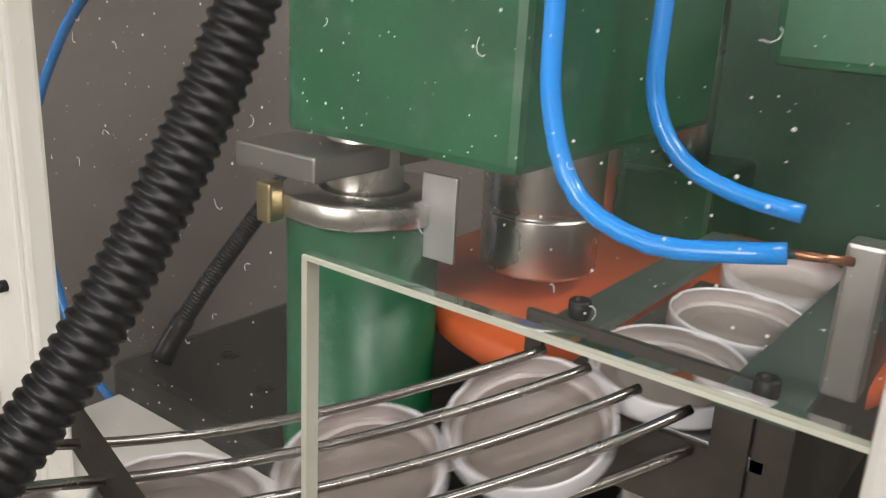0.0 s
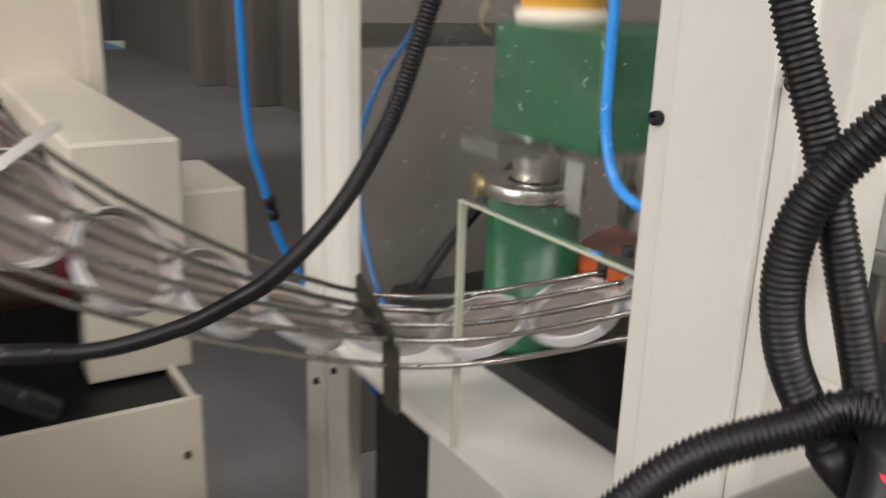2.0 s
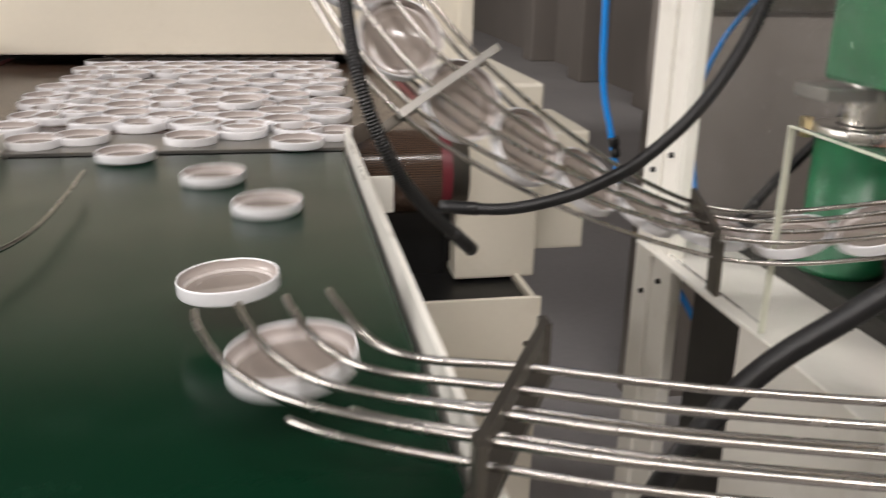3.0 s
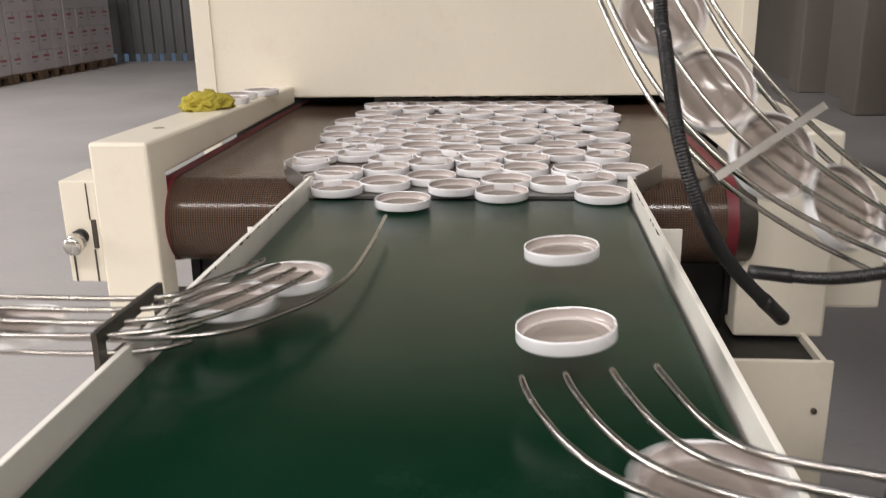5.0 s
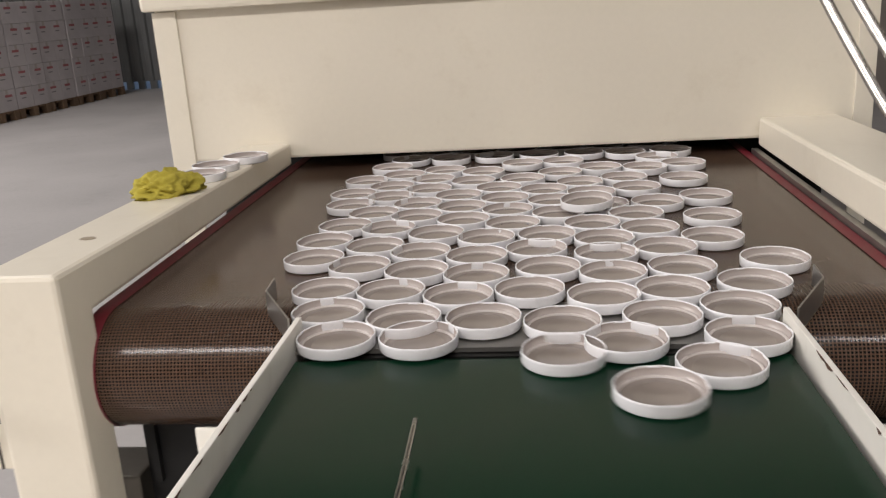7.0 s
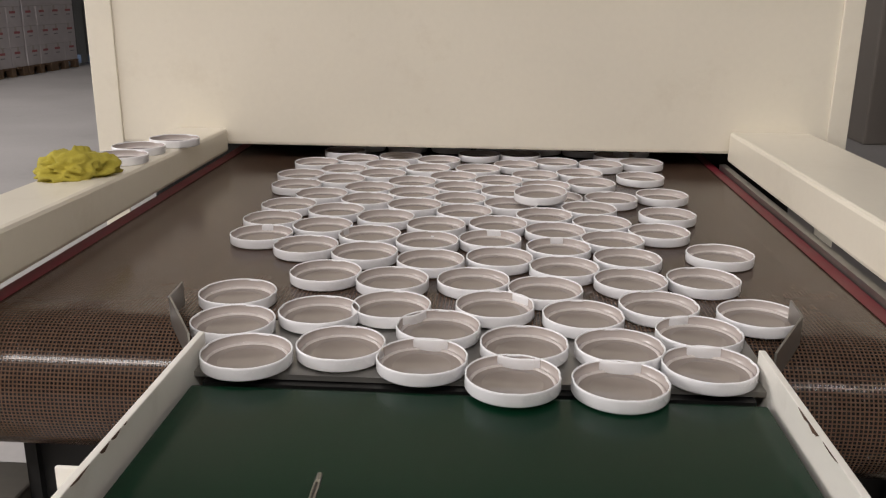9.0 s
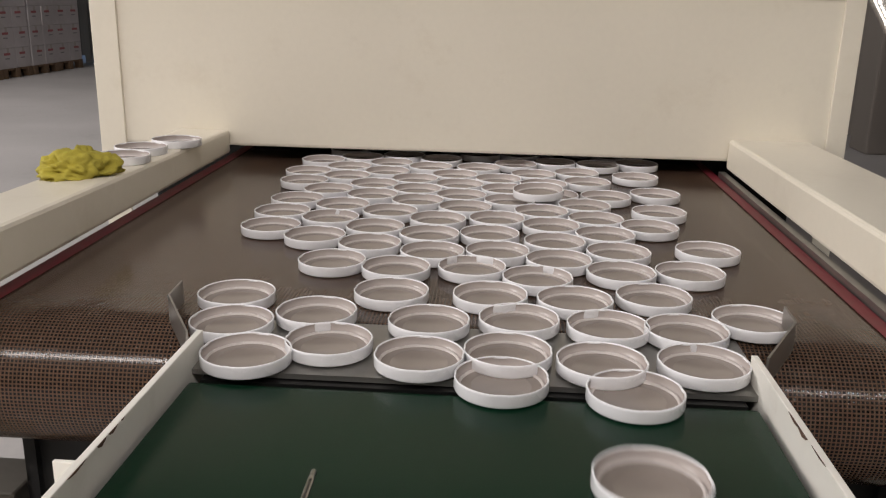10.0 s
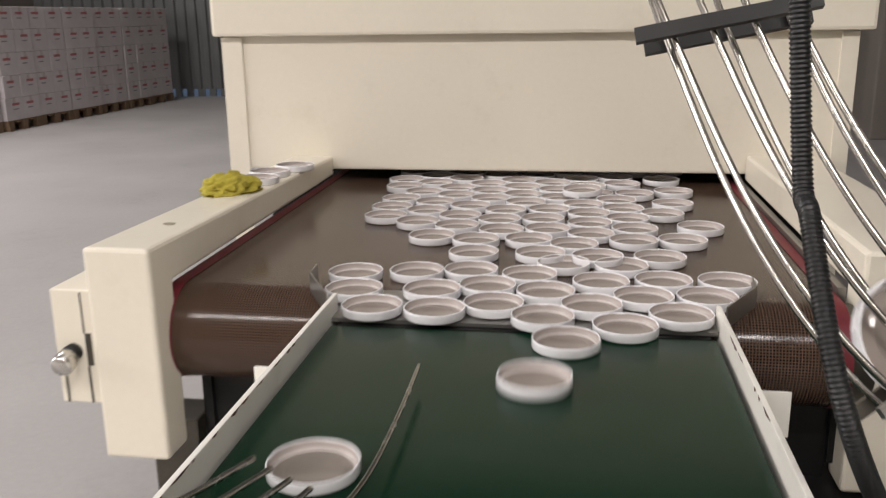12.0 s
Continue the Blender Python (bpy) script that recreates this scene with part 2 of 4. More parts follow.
def hall():
    tagged(link("wall_east", box(HX1, HY0, 0, HX1 + 0.2, HY1, ROOF_Z), WALLPAINT), "grey-brown plastered factory wall", "wall", kind="structure")
    tagged(link("wall_south", box(HX0, HY0 - 0.2, 0, HX1, HY0, ROOF_Z), WALLPAINT), "grey-brown plastered factory wall", "wall", kind="structure")
    bm = bmesh.new()
    box(HX0 - 0.2, HY0, 0, HX0, -3.5, ROOF_Z, bm=bm)
    box(HX0 - 0.2, 1.5, 0, HX0, HY1, ROOF_Z, bm=bm)
    box(HX0 - 0.2, -3.5, 4.5, HX0, 1.5, ROOF_Z, bm=bm)
    box(HX0 - 0.2, -3.5, 0, HX0, 1.5, 1.7, bm=bm)
    tagged(link("wall_west", bm, WALLPAINT), "grey factory wall with a wide window opening", "wall", kind="structure")
    # north wall: corrugated sheet that stops short of the floor
    bm, line, x = bmesh.new(), [], HX0
    while x < HX1:
        line += [(x, HY1), (x + 0.07, HY1), (x + 0.09, HY1 - 0.04), (x + 0.16, HY1 - 0.04), (x + 0.18, HY1)]
        x += 0.18
    vs = [(bm.verts.new((a, b, 0.12)), bm.verts.new((a, b, ROOF_Z))) for a, b in line]
    for (a, b), (c, d) in zip(vs, vs[1:]):
        bm.faces.new((a, c, d, b))
    tagged(link("wall_north", bm, CLADDING), "grey corrugated sheet metal wall raised off the floor", "wall", kind="structure")
    # roof with openings for the added roof lights
    bm, xs, ys = bmesh.new(), sorted({HX0, HX1, *(a + s * w / 2 for a, _, w, _, _ in UNSEEN_ROOF_LIGHTS for s in (-1, 1))}), sorted({HY0, HY1, *(b + s * d / 2 for _, b, _, d, _ in UNSEEN_ROOF_LIGHTS for s in (-1, 1))})
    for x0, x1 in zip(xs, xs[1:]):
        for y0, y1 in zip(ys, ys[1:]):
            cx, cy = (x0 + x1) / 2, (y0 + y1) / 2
            if not any(abs(cx - a) < w / 2 and abs(cy - b) < d / 2 for a, b, w, d, _ in UNSEEN_ROOF_LIGHTS):
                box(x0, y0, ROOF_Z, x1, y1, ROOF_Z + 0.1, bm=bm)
    tagged(link("ceiling", bm, CLADDING), "grey sheet roof with openings for added lamps", "ceiling", kind="structure")


hall()
tagged(link("partition", box(1.05, 0.60, 0, HX1, 0.68, 2.4), WALLPAINT), "grey-brown partition wall behind the press", "wall", kind="structure")
tagged(link("trim", box(1.05, 0.585, 1.02, HX1, 0.60, 1.06), DARKSTEEL), "dark rail along the partition wall", "rail", kind="structure")


# ---- oven conveyor ----
MESH_Z = 0.852
def mesh_material():
    m = material("brown_open_mesh", (0.10, 0.058, 0.037), 0.17, 0.0, spec=0.4, vary=0.25, scale=7, dirt=0.3, dirt_colour=(0.2, 0.15, 0.11), bump=0)
    n, l = m.node_tree.nodes, m.node_tree.links
    b = n["Principled BSDF"]
    geo = n.new("ShaderNodeUVMap")
    sep = n.new("ShaderNodeSeparateXYZ")
    l.new(geo.outputs[0], sep.inputs[0])
    holes = []
    for axis in (0, 1):
        k = n.new("ShaderNodeMath")
        k.operation = "MULTIPLY"
        k.inputs[1].default_value = 1 / 0.0042
        l.new(sep.outputs[axis], k.inputs[0])
        f = n.new("ShaderNodeMath")
        f.operation = "PINGPONG"
        f.inputs[1].default_value = 0.5
        l.new(k.outputs[0], f.inputs[0])
        holes.append(f)
    low = n.new("ShaderNodeMath")
    low.operation = "MINIMUM"
    l.new(holes[0].outputs[0], low.inputs[0])
    l.new(holes[1].outputs[0], low.inputs[1])
    mask = n.new("ShaderNodeMapRange")
    mask.inputs["From Min"].default_value, mask.inputs["From Max"].default_value = 0.14, 0.24
    l.new(low.outputs[0], mask.inputs["Value"])
    mix = n.new("ShaderNodeMix")
    mix.data_type = "RGBA"
    l.new(mask.outputs[0], mix.inputs["Factor"])
    l.new(b.inputs["Base Color"].links[0].from_socket, mix.inputs["A"])
    mix.inputs["B"].default_value = (0.012, 0.009, 0.008, 1)
    l.new(mix.outputs["Result"], b.inputs["Base Color"])
    bp = n.new("ShaderNodeBump")
    bp.invert = True
    bp.inputs["Strength"].default_value, bp.inputs["Distance"].default_value = 0.8, 0.001
    l.new(mask.outputs[0], bp.inputs["Height"])
    l.new(bp.outputs[0], b.inputs["Normal"])
    return m


MESH = mesh_material()


def belt_strip(x0, x1, y_front, y_back, top, r, name, mat, parent, label="", lift=0.0):
    """A belt over a front roller: flat on top, round the roller and back beneath, with lengths as UV."""
    bm = bmesh.new()
    uv = bm.loops.layers.uv.new("UVMap")
    prof, s = [], 0.0
    steps = 24
    prof.append((y_back, top + lift))
    for k in range(1, 40):
        prof.append((y_back + (y_front + r - y_back) * k / 40, top + lift))
    for k in range(steps + 1):
        a = math.pi * k / steps
        prof.append((y_front + r - (r + lift) * math.sin(a), top - r + (r + lift) * math.cos(a)))
    prof.append((y_back, top - 2 * r - lift))
    last, rows = None, []
    for y, z in prof:
        if last:
            s += math.hypot(y - last[0], z - last[1])
        last = (y, z)
        rows.append((bm.verts.new((x0, y, z)), bm.verts.new((x1, y, z)), s))
    for a, b in zip(rows, rows[1:]):
        f = bm.faces.new((a[0], a[1], b[1], b[0]))
        for lp, (u, w) in zip(f.loops, ((x0, a[2]), (x1, a[2]), (x1, b[2]), (x0, b[2]))):
            lp[uv].uv = (u, w)
    return part(name, bm, mat, parent, label, True)


def oven():
    t = thing("tunnel_oven", (-0.06, 1.5, 0), "cream painted tunnel oven with a brown open mesh belt", "oven")
    t.matrix_world = Matrix()
    # hood front
    hood = part("hood", box(-0.776, 0.943, 0.881, 0.662, 4.5, 1.36, 0.006), CREAM, t, "cream sheet metal hood")
    part("side_trim", box(-0.779, 0.938, 0.62, -0.727, 0.943, 1.196, 0.002), CREAM, hood)
    part("side_trim", box(0.628, 0.938, 0.62, 0.665, 0.943, 1.196, 0.002), CREAM, hood)
    part("lip", box(-0.794, 0.918, 1.198, 0.692, 4.52, 1.42, 0.008), CREAM, t, "overhanging cream top edge of the hood")
    # lower body in black carries the shade beneath the oven
    part("lower_body", box(-0.74, 1.1, 0.1, 0.63, 4.4, 0.862, 0.01), BLACKSTEEL_SHADE, t)
    # belt
    belt_strip(-0.53, 0.43, 0.03, 1.6, MESH_Z, 0.075, "mesh_belt", MESH, t, "brown open mesh belt over a roller")
    belt_strip(-0.535, -0.514, 0.03, 1.6, MESH_Z, 0.075, "belt_edge", RED, t, "dark red belt edge", 0.0015)
    belt_strip(0.416, 0.434, 0.03, 1.6, MESH_Z, 0.075, "belt_edge", RED, t, "dark red belt edge", 0.0015)
    part("roller", cylinder(0.07, -0.5, 0.5, 40, place=Matrix.Translation((-0.035, 0.105, MESH_Z - 0.075)) @ Matrix.Rotation(math.pi / 2, 4, "Y")), DARKSTEEL, t, "", True)
    # side rails and legs
    for x0, x1, yf, zb, zl in ((-0.617, -0.517, -0.008, 0.606, 0.913), (0.449, 0.600, 0.076, 0.577, 0.924)):
        s = part("side_rail", plate([(yf, zb), (yf + 0.068, zb), (yf + 0.068, 0.867), (0.943, 0.867), (0.943, zl), (yf, 0.931)], 0, x0, x1), CREAM, t, "cream folded sheet side rail with a leg")
        mod = s.modifiers.new("bevel", "BEVEL")
        mod.width, mod.segments = 0.006, 2
    # feet coloured dark for the shade below the rails' legs
    for x0, x1 in ((-0.6, -0.52), (0.49, 0.58)):
        part("foot_frame", box(x0, 0.10, 0.0, x1, 0.18, 0.62, 0.004), DARKSTEEL, t)
        part("inner_guard", box(x0 + (0.09 if x0 < 0 else -0.05), 0.12, 0.6, x0 + (0.1 if x0 < 0 else -0.04), 1.0, 0.83), BLACKSTEEL_SHADE, t)
    part("belt_guard", box(0.436, 0.14, 0.80, 0.448, 0.94, 0.862), GREYSTEEL, t, "grey sheet strip beside the belt edge")
    # black cover and tray added to paint the shade below the belt
    part("front_cover", box(-0.52, 0.13, 0.08, 0.44, 0.14, 0.72), BLACKSTEEL_SHADE, t, "black sheet added for the shade under the roller")
    part("under_tray", box(-0.5, 0.13, 0.5, 0.48, 1.1, 0.52), BLACKSTEEL_SHADE, t)
    return t


oven()


# ---- green feed conveyor ----
BELT_Z = 0.85
def feed_conveyor():
    t = thing("feed_conveyor", (0, 0, 0), "green belt conveyor between white painted side guides", "conveyor")
    bm = bmesh.new()
    prof = [(-2.4, BELT_Z)] + [(-0.065 + 0.02 * math.sin(a), BELT_Z - 0.02 + 0.02 * math.cos(a)) for a in np.linspace(0, math.pi, 12)] + [(-2.4, BELT_Z - 0.04)]
    rows = [(bm.verts.new((-0.243, y, z)), bm.verts.new((0.243, y, z))) for y, z in prof]
    for (a, b), (c, d) in zip(rows, rows[1:]):
        bm.faces.new((a, b, d, c))
    part("belt", bm, BELT, t, "glossy dark green belt", True)
    for s in (-1, 1):
        g = part("side_guide", box(s * 0.25, -2.4, 0.79, s * 0.256, 0.0, 0.875, 0.001) if s > 0 else box(-0.256, -2.4, 0.79, -0.25, 0.0, 0.875, 0.001), WHITE, t, "white painted side guide with chipped edge")
    rnd = random.Random(3)
    for s in (-1, 1):
        bm = bmesh.new()
        for k in range(16 if s < 0 else 7):
            y, l, d = rnd.uniform(-0.62, -0.12), rnd.uniform(0.004, 0.03), rnd.uniform(0.001, 0.004)
            outline = [(y, 0.8752), (y + l, 0.8752), (y + l * 0.8, 0.8752 - d * 0.5), (y + l * 0.45, 0.8752 - d), (y + l * 0.15, 0.8752 - d * 0.6)]
            plate(outline, 0, s * 0.2496 if s < 0 else 0.2494, -0.2494 if s < 0 else 0.2498, bm)
        tagged(part("chipped_paint", bm, RUST, t, "rust-brown chipped paint"), kind="stuff")
    # panels added to keep window light off the press base and floor
    for s in (-1, 1):
        part("side_panel", box(s * 0.235 - 0.003, -2.38, 0.22, s * 0.235 + 0.003, -0.12, 0.66), WHITE, t, "white sheet panel added under the bed to block light")
    # bed drawn deep to block low window light too
    part("bed", box(-0.24, -2.4, 0.66, 0.24, -0.1, 0.805), WHITE, t)
    for y in (-2.2, -0.9):
        for s in (-1, 1):
            part("leg", box(s * 0.21 - 0.02, y - 0.02, 0, s * 0.21 + 0.02, y + 0.02, 0.66, 0.002), WHITE, t)
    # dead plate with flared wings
    # black filler paints the shade in the gap at the belt end
    part("gap_strip", box(-0.24, -0.043, 0.80, 0.24, 0.012, 0.8445), BLACKSTEEL_SHADE, t, "black filler for the shade under the dead plate")
    part("transfer_plate", box(-0.262, -0.035, 0.846, 0.262, 0.1, 0.851), GREYSTEEL, t, "bare steel dead plate")
    for s in (-1, 1):
        bm = bar((s * 0.262, -0.01, 0.862), (s * 0.315, 0.085, 0.862), 0.03, 0.002)
        bar((s * 0.315, 0.085, 0.862), (s * 0.318, 0.13, 0.862), 0.03, 0.002, bm=bm)
        part("wing", bm, GREYSTEEL, t, "bent sheet steel wing")
    return t


feed_conveyor()


# ---- lids ----
LID_R, LID_H = 0.0415, 0.0130
def lid_mesh():
    r, h = LID_R, LID_H
    t = thing("jar_lid", (0, 0, -5), "white jar lid, inside up, with a greyish liner", "jar lid", "lids on the conveyors")
    bm = lathe([(0, 0), (r - 0.0022, 0), (r - 0.0008, 0.0006), (r, 0.002), (r, h - 0.0022), (r + 0.0002, h - 0.001), (r - 0.0002, h - 0.0002), (r - 0.0007, h), (r - 0.0012, h - 0.0003), (r - 0.0015, h - 0.001), (r - 0.0015, h - 0.002)], 48)
    for v in bm.verts:
        # four lugs pressed into the rolled edge
        a = math.atan2(v.co.y, v.co.x) / (math.pi / 2)
        lug = max(0.0, 1 - abs(a - round(a)) * 9) if v.co.z > h - 0.003 else 0.0
        v.co.x, v.co.y = v.co.x * (1 - 0.022 * lug), v.co.y * (1 - 0.022 * lug)
    part("rim", bm, RIM, t, "rolled white enamel rim", True)
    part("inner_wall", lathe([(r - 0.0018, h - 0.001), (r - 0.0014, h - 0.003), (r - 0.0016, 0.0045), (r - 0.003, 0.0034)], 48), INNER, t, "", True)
    part("sealing_ring", lathe([(r - 0.003, 0.0034), (r - 0.0036, 0.0046), (r - 0.0054, 0.0046), (r - 0.0062, 0.0030)], 48), SEAL, t, "pale raised sealing ring", True)
    part("liner", lathe([(0, 0.0026), (r - 0.016, 0.0026), (r - 0.0155, 0.0029), (r - 0.0145, 0.0029), (r - 0.014, 0.0026), (r - 0.0062, 0.0030)], 48), LINER, t, "", True)
    return t


LID = lid_mesh()
MESH_SPEED, BELT_SPEED = 0.0545, 0.85


TOP_LID = copy_thing(LID, pose(0.082, 0.632, MESH_Z + LID_H, 3, -2))
tagged(TOP_LID, "white jar lid lying on top of other lids")


# ---- wire chutes ----
def ribbon(stations):
    """Lines through (far, near) edges of a chute: the middle line and the edge vectors at the same steps."""
    far, near = spline([p[0] for p in stations], 0.012), None
    k = [Vector(p[0]) for p in stations]
    mids = [(Vector(p[0]) + Vector(p[1])) / 2 for p in stations]
    wide = [(Vector(p[0]) - Vector(p[1])) / 2 for p in stations]
    n = 60
    def smooth(vs):
        vs = [2 * vs[0] - vs[1]] + vs + [2 * vs[-1] - vs[-2]]
        out = []
        for a, b, c, d in zip(vs, vs[1:], vs[2:], vs[3:]):
            for j in range(n):
                t = j / n
                out.append(0.5 * (2 * b + (c - a) * t + (2 * a - 5 * b + 4 * c - d) * t * t + (3 * b - a - 3 * c + d) * t ** 3))
        return out + [vs[-2]]
    m, w = smooth(mids), smooth(wide)
    out = []
    for j, p in enumerate(m):
        ahead = (m[min(j + 1, len(m) - 1)] - m[max(j - 1, 0)]).normalized()
        side = (w[j] - ahead * w[j].dot(ahead)).normalized()
        out.append((p, w[j], side.cross(ahead).normalized(), ahead, side))
    return out


# from the press's feed slide up to the overhead magazine, far edge and near edge
FEED = ribbon([((1.000, -0.622, 0.905), (1.000, -0.706, 0.900)), ((0.800, -0.605, 0.897), (0.800, -0.690, 0.892)), ((0.617, -0.456, 0.858), (0.597, -0.556, 0.848)),
               ((0.345, -0.508, 1.038), (0.266, -0.552, 0.997)), ((0.222, -0.409, 1.237), (0.132, -0.407, 1.220)), ((0.182, -0.40, 1.400), (0.089, -0.40, 1.388)), ((0.168, -0.395, 1.56), (0.075, -0.395, 1.555))])
FEED_S = [0.0]
for (p, *_), (q, *_) in zip(FEED, FEED[1:]):
    FEED_S.append(FEED_S[-1] + (q - p).length)


def on_ribbon(line, lengths, s):
    s = min(max(s, 0.0), lengths[-1] - 1e-6)
    k = int(np.searchsorted(lengths, s, "right")) - 1
    f = (s - lengths[k]) / (lengths[k + 1] - lengths[k])
    return tuple(a.lerp(b, f) for a, b in zip(line[k], line[k + 1]))


def lid_pose(p, normal, ahead):
    side = normal.cross(ahead).normalized()
    ahead = side.cross(normal).normalized()
    m = Matrix((ahead, side, normal)).transposed().to_4x4()
    m.translation = p
    return m


def feed_chute():
    t = thing("feed_chute", (0, 0, 0), "curved steel rod chute full of white jar lids", "chute")
    first = 62
    for w in (-0.93, -0.32, 0.32, 0.93):
        part("upper_rod", sweep([p + wv * w + nrm * 0.013 for p, wv, nrm, *_ in FEED[first:]][::3], 0.0026, 10), ROD, t, "", True)
    for w in (-0.98, 0.0, 0.98):
        part("lower_rod", sweep([p + wv * w - nrm * 0.0105 for p, wv, nrm, *_ in FEED[first:]][::3], 0.0026, 10), ROD, t, "", True)
    # cross straps
    p, wv, nrm, ahead, side = FEED[120]
    a, b = p + wv * 1.12 + nrm * 0.016, p - wv * 1.1 + nrm * 0.012
    bm = bar(a, b, 0.024, 0.005)
    bar(b, b + Vector((0.004, 0.004, -0.062)), 0.022, 0.005, up=(0, 1, 0), bm=bm)
    part("hanger_strap", bm, DARKSTEEL, t, "dark bent flat steel strap")
    p, wv, nrm, ahead, side = FEED[180]
    part("cross_strap", bar(p + wv * 1.35 + nrm * 0.018, p - wv * 1.35 + nrm * 0.018, 0.005, 0.0075, up=nrm), GREYSTEEL, t)
    part("cross_strap", bar(p + wv * 1.3 - nrm * 0.016, p - wv * 1.45 - nrm * 0.016, 0.006, 0.010, up=nrm), DARKSTEEL, t)
    p, wv, nrm, ahead, side = FEED[240]
    part("cross_strap", bar(p + wv * 1.35 + nrm * 0.02, p - wv * 1.5 + nrm * 0.02, 0.008, 0.011, up=nrm), BLACKSTEEL_SHADE, t, "black steel cross bar")
    part("cross_strap", bar(p + wv * 1.35 - nrm * 0.02, p - wv * 1.35 - nrm * 0.02, 0.008, 0.010, up=nrm), BLACKSTEEL_SHADE, t)
    # magazine tube over the top end
    top = FEED[-1][0]
    bm = lathe([(0.046, 0.0), (0.046, 0.72), (0.0445, 0.72), (0.0445, 0.0), (0.046, 0.0)], 32, place=Matrix.Translation((top.x, top.y, top.z + 0.012)))
    part("magazine_tube", bm, GREYSTEEL, t, "grey steel lid magazine tube", True)
    # end plate at the press with a slot for the lids
    x0, x1 = 0.797, 0.801
    for y0, y1, z0, z1 in ((-0.712, -0.694, 0.845, 0.925), (-0.6, -0.59, 0.845, 0.925), (-0.694, -0.6, 0.912, 0.925), (-0.694, -0.6, 0.845, 0.884)):
        part("end_plate", box(x0, y0, z0, x1, y1, z1), DARKSTEEL, t, "dark steel end plate round the slot")
    for y in (-0.703, -0.595):
        part("bolt", cylinder(0.004, 0.791, 0.797, 12, place=Matrix.Translation((0, y, 0.858)) @ Matrix.Rotation(math.pi / 2, 4, "Y")), CHROME, t, "", True)
    return t


feed_chute()

RIGHT_OUT = ribbon([((0.176, -0.735, 0.897), (0.080, -0.750, 0.889)), ((0.183, -0.825, 0.900), (0.092, -0.845, 0.891)), ((0.210, -0.908, 0.900), (0.135, -0.940, 0.895)),
                    ((0.284, -0.940, 0.900), (0.240, -1.012, 0.898)), ((0.390, -0.985, 0.900), (0.345, -1.058, 0.899)), ((0.550, -1.035, 0.904), (0.510, -1.110, 0.902)), ((0.75, -1.075, 0.915), (0.73, -1.155, 0.913))])
LEFT_OUT = ribbon([((-0.115, -0.47, 0.866), (-0.175, -0.43, 0.866)), ((-0.138, -0.555, 0.867), (-0.195, -0.49, 0.867)), ((-0.190, -0.655, 0.868), (-0.225, -0.555, 0.868)),
                   ((-0.265, -0.698, 0.868), (-0.262, -0.602, 0.868)), ((-0.45, -0.698, 0.868), (-0.45, -0.605, 0.868)), ((-1.0, -0.70, 0.870), (-1.0, -0.61, 0.870))])


def lengths_of(line):
    out = [0.0]
    for (p, *_), (q, *_) in zip(line, line[1:]):
        out.append(out[-1] + (q - p).length)
    return out


RIGHT_S, LEFT_S = lengths_of(RIGHT_OUT), lengths_of(LEFT_OUT)


def out_chute(name, line, label, strap_at, flip):
    t = thing(name, (0, 0, 0), label, "chute")
    for k, w in enumerate((-0.95, -0.33, 0.33, 0.95)):
        start = 38 + 3 * k if not flip else 50 - 4 * k
        part("upper_rod", sweep([p + wv * w + nrm * (0.021 if nrm.z > 0 else -0.021) for p, wv, nrm, *_ in line[start:]][::3], 0.0027, 10), ROD, t, "", True)
    for k, w in enumerate((-0.7, 0.0, 0.7)):
        part("lower_rod", sweep([p + wv * w + Vector((0, 0, -0.0005)) for p, wv, nrm, *_ in line[118 + 8 * k:]][::3], 0.0025, 10), ROD, t, "", True)
    for at in strap_at:
        p, wv, nrm, ahead, side = line[at]
        a, b = p + wv * 1.2, p - wv * 1.2
        if at == 178:
            a, b = Vector((0.300, -0.902, 0.902)), Vector((0.232, -1.022, 0.898))
        up = Vector((0, 0, 1))
        part("strap", bar(a + up * 0.024, b + up * 0.024, 0.013, 0.005), DARKSTEEL, t, "dark flat steel strap")
        part("strap", bar(a - up * 0.006, b - up * 0.006, 0.007, 0.014), DARKSTEEL, t)
        for e in (a, b):
            part("strap_post", bar(e + up * 0.03, e - up * 0.012, 0.014, 0.005, up=(0, 1, 0)), DARKSTEEL, t)
    return t


out_chute("discharge_chute", RIGHT_OUT, "steel rod chute curving over the green belt", (178, 300), False)
left_chute = out_chute("side_chute", LEFT_OUT, "steel rod chute with one long bent guide wire", (180, 268), True)
part("guide_wire", bent([(-0.45, -0.698, 0.889), (-0.30, -0.698, 0.888), (-0.262, -0.688, 0.882), (-0.215, -0.667, 0.876), (-0.175, -0.649, 0.875), (-0.141, -0.605, 0.874), (-0.114, -0.55, 0.872), (-0.098, -0.473, 0.870), (-0.095, -0.353, 0.869), (-0.097, -0.226, 0.869)], 0.0025), ROD, left_chute, "long bent steel guide wire", True)


def clamp_block():
    t = thing("chute_clamp_bracket", (0, 0, 0), "grey steel clamp bracket holding the discharge chute", "bracket")
    part("block", box(0.568, -1.03, 0.914, 0.645, -0.935, 0.935, 0.006), GREYSTEEL, t)
    part("arm", box(0.64, -1.0, 0.91, 0.72, -0.96, 0.93, 0.004), GREYSTEEL, t)
    part("clamp_rod", cylinder(0.009, 0.5, 0.72, 20, place=Matrix.Translation((0, -1.03, 0.893)) @ Matrix.Rotation(math.pi / 2, 4, "Y")), CHROME, t, "", True)
    return t


clamp_block()


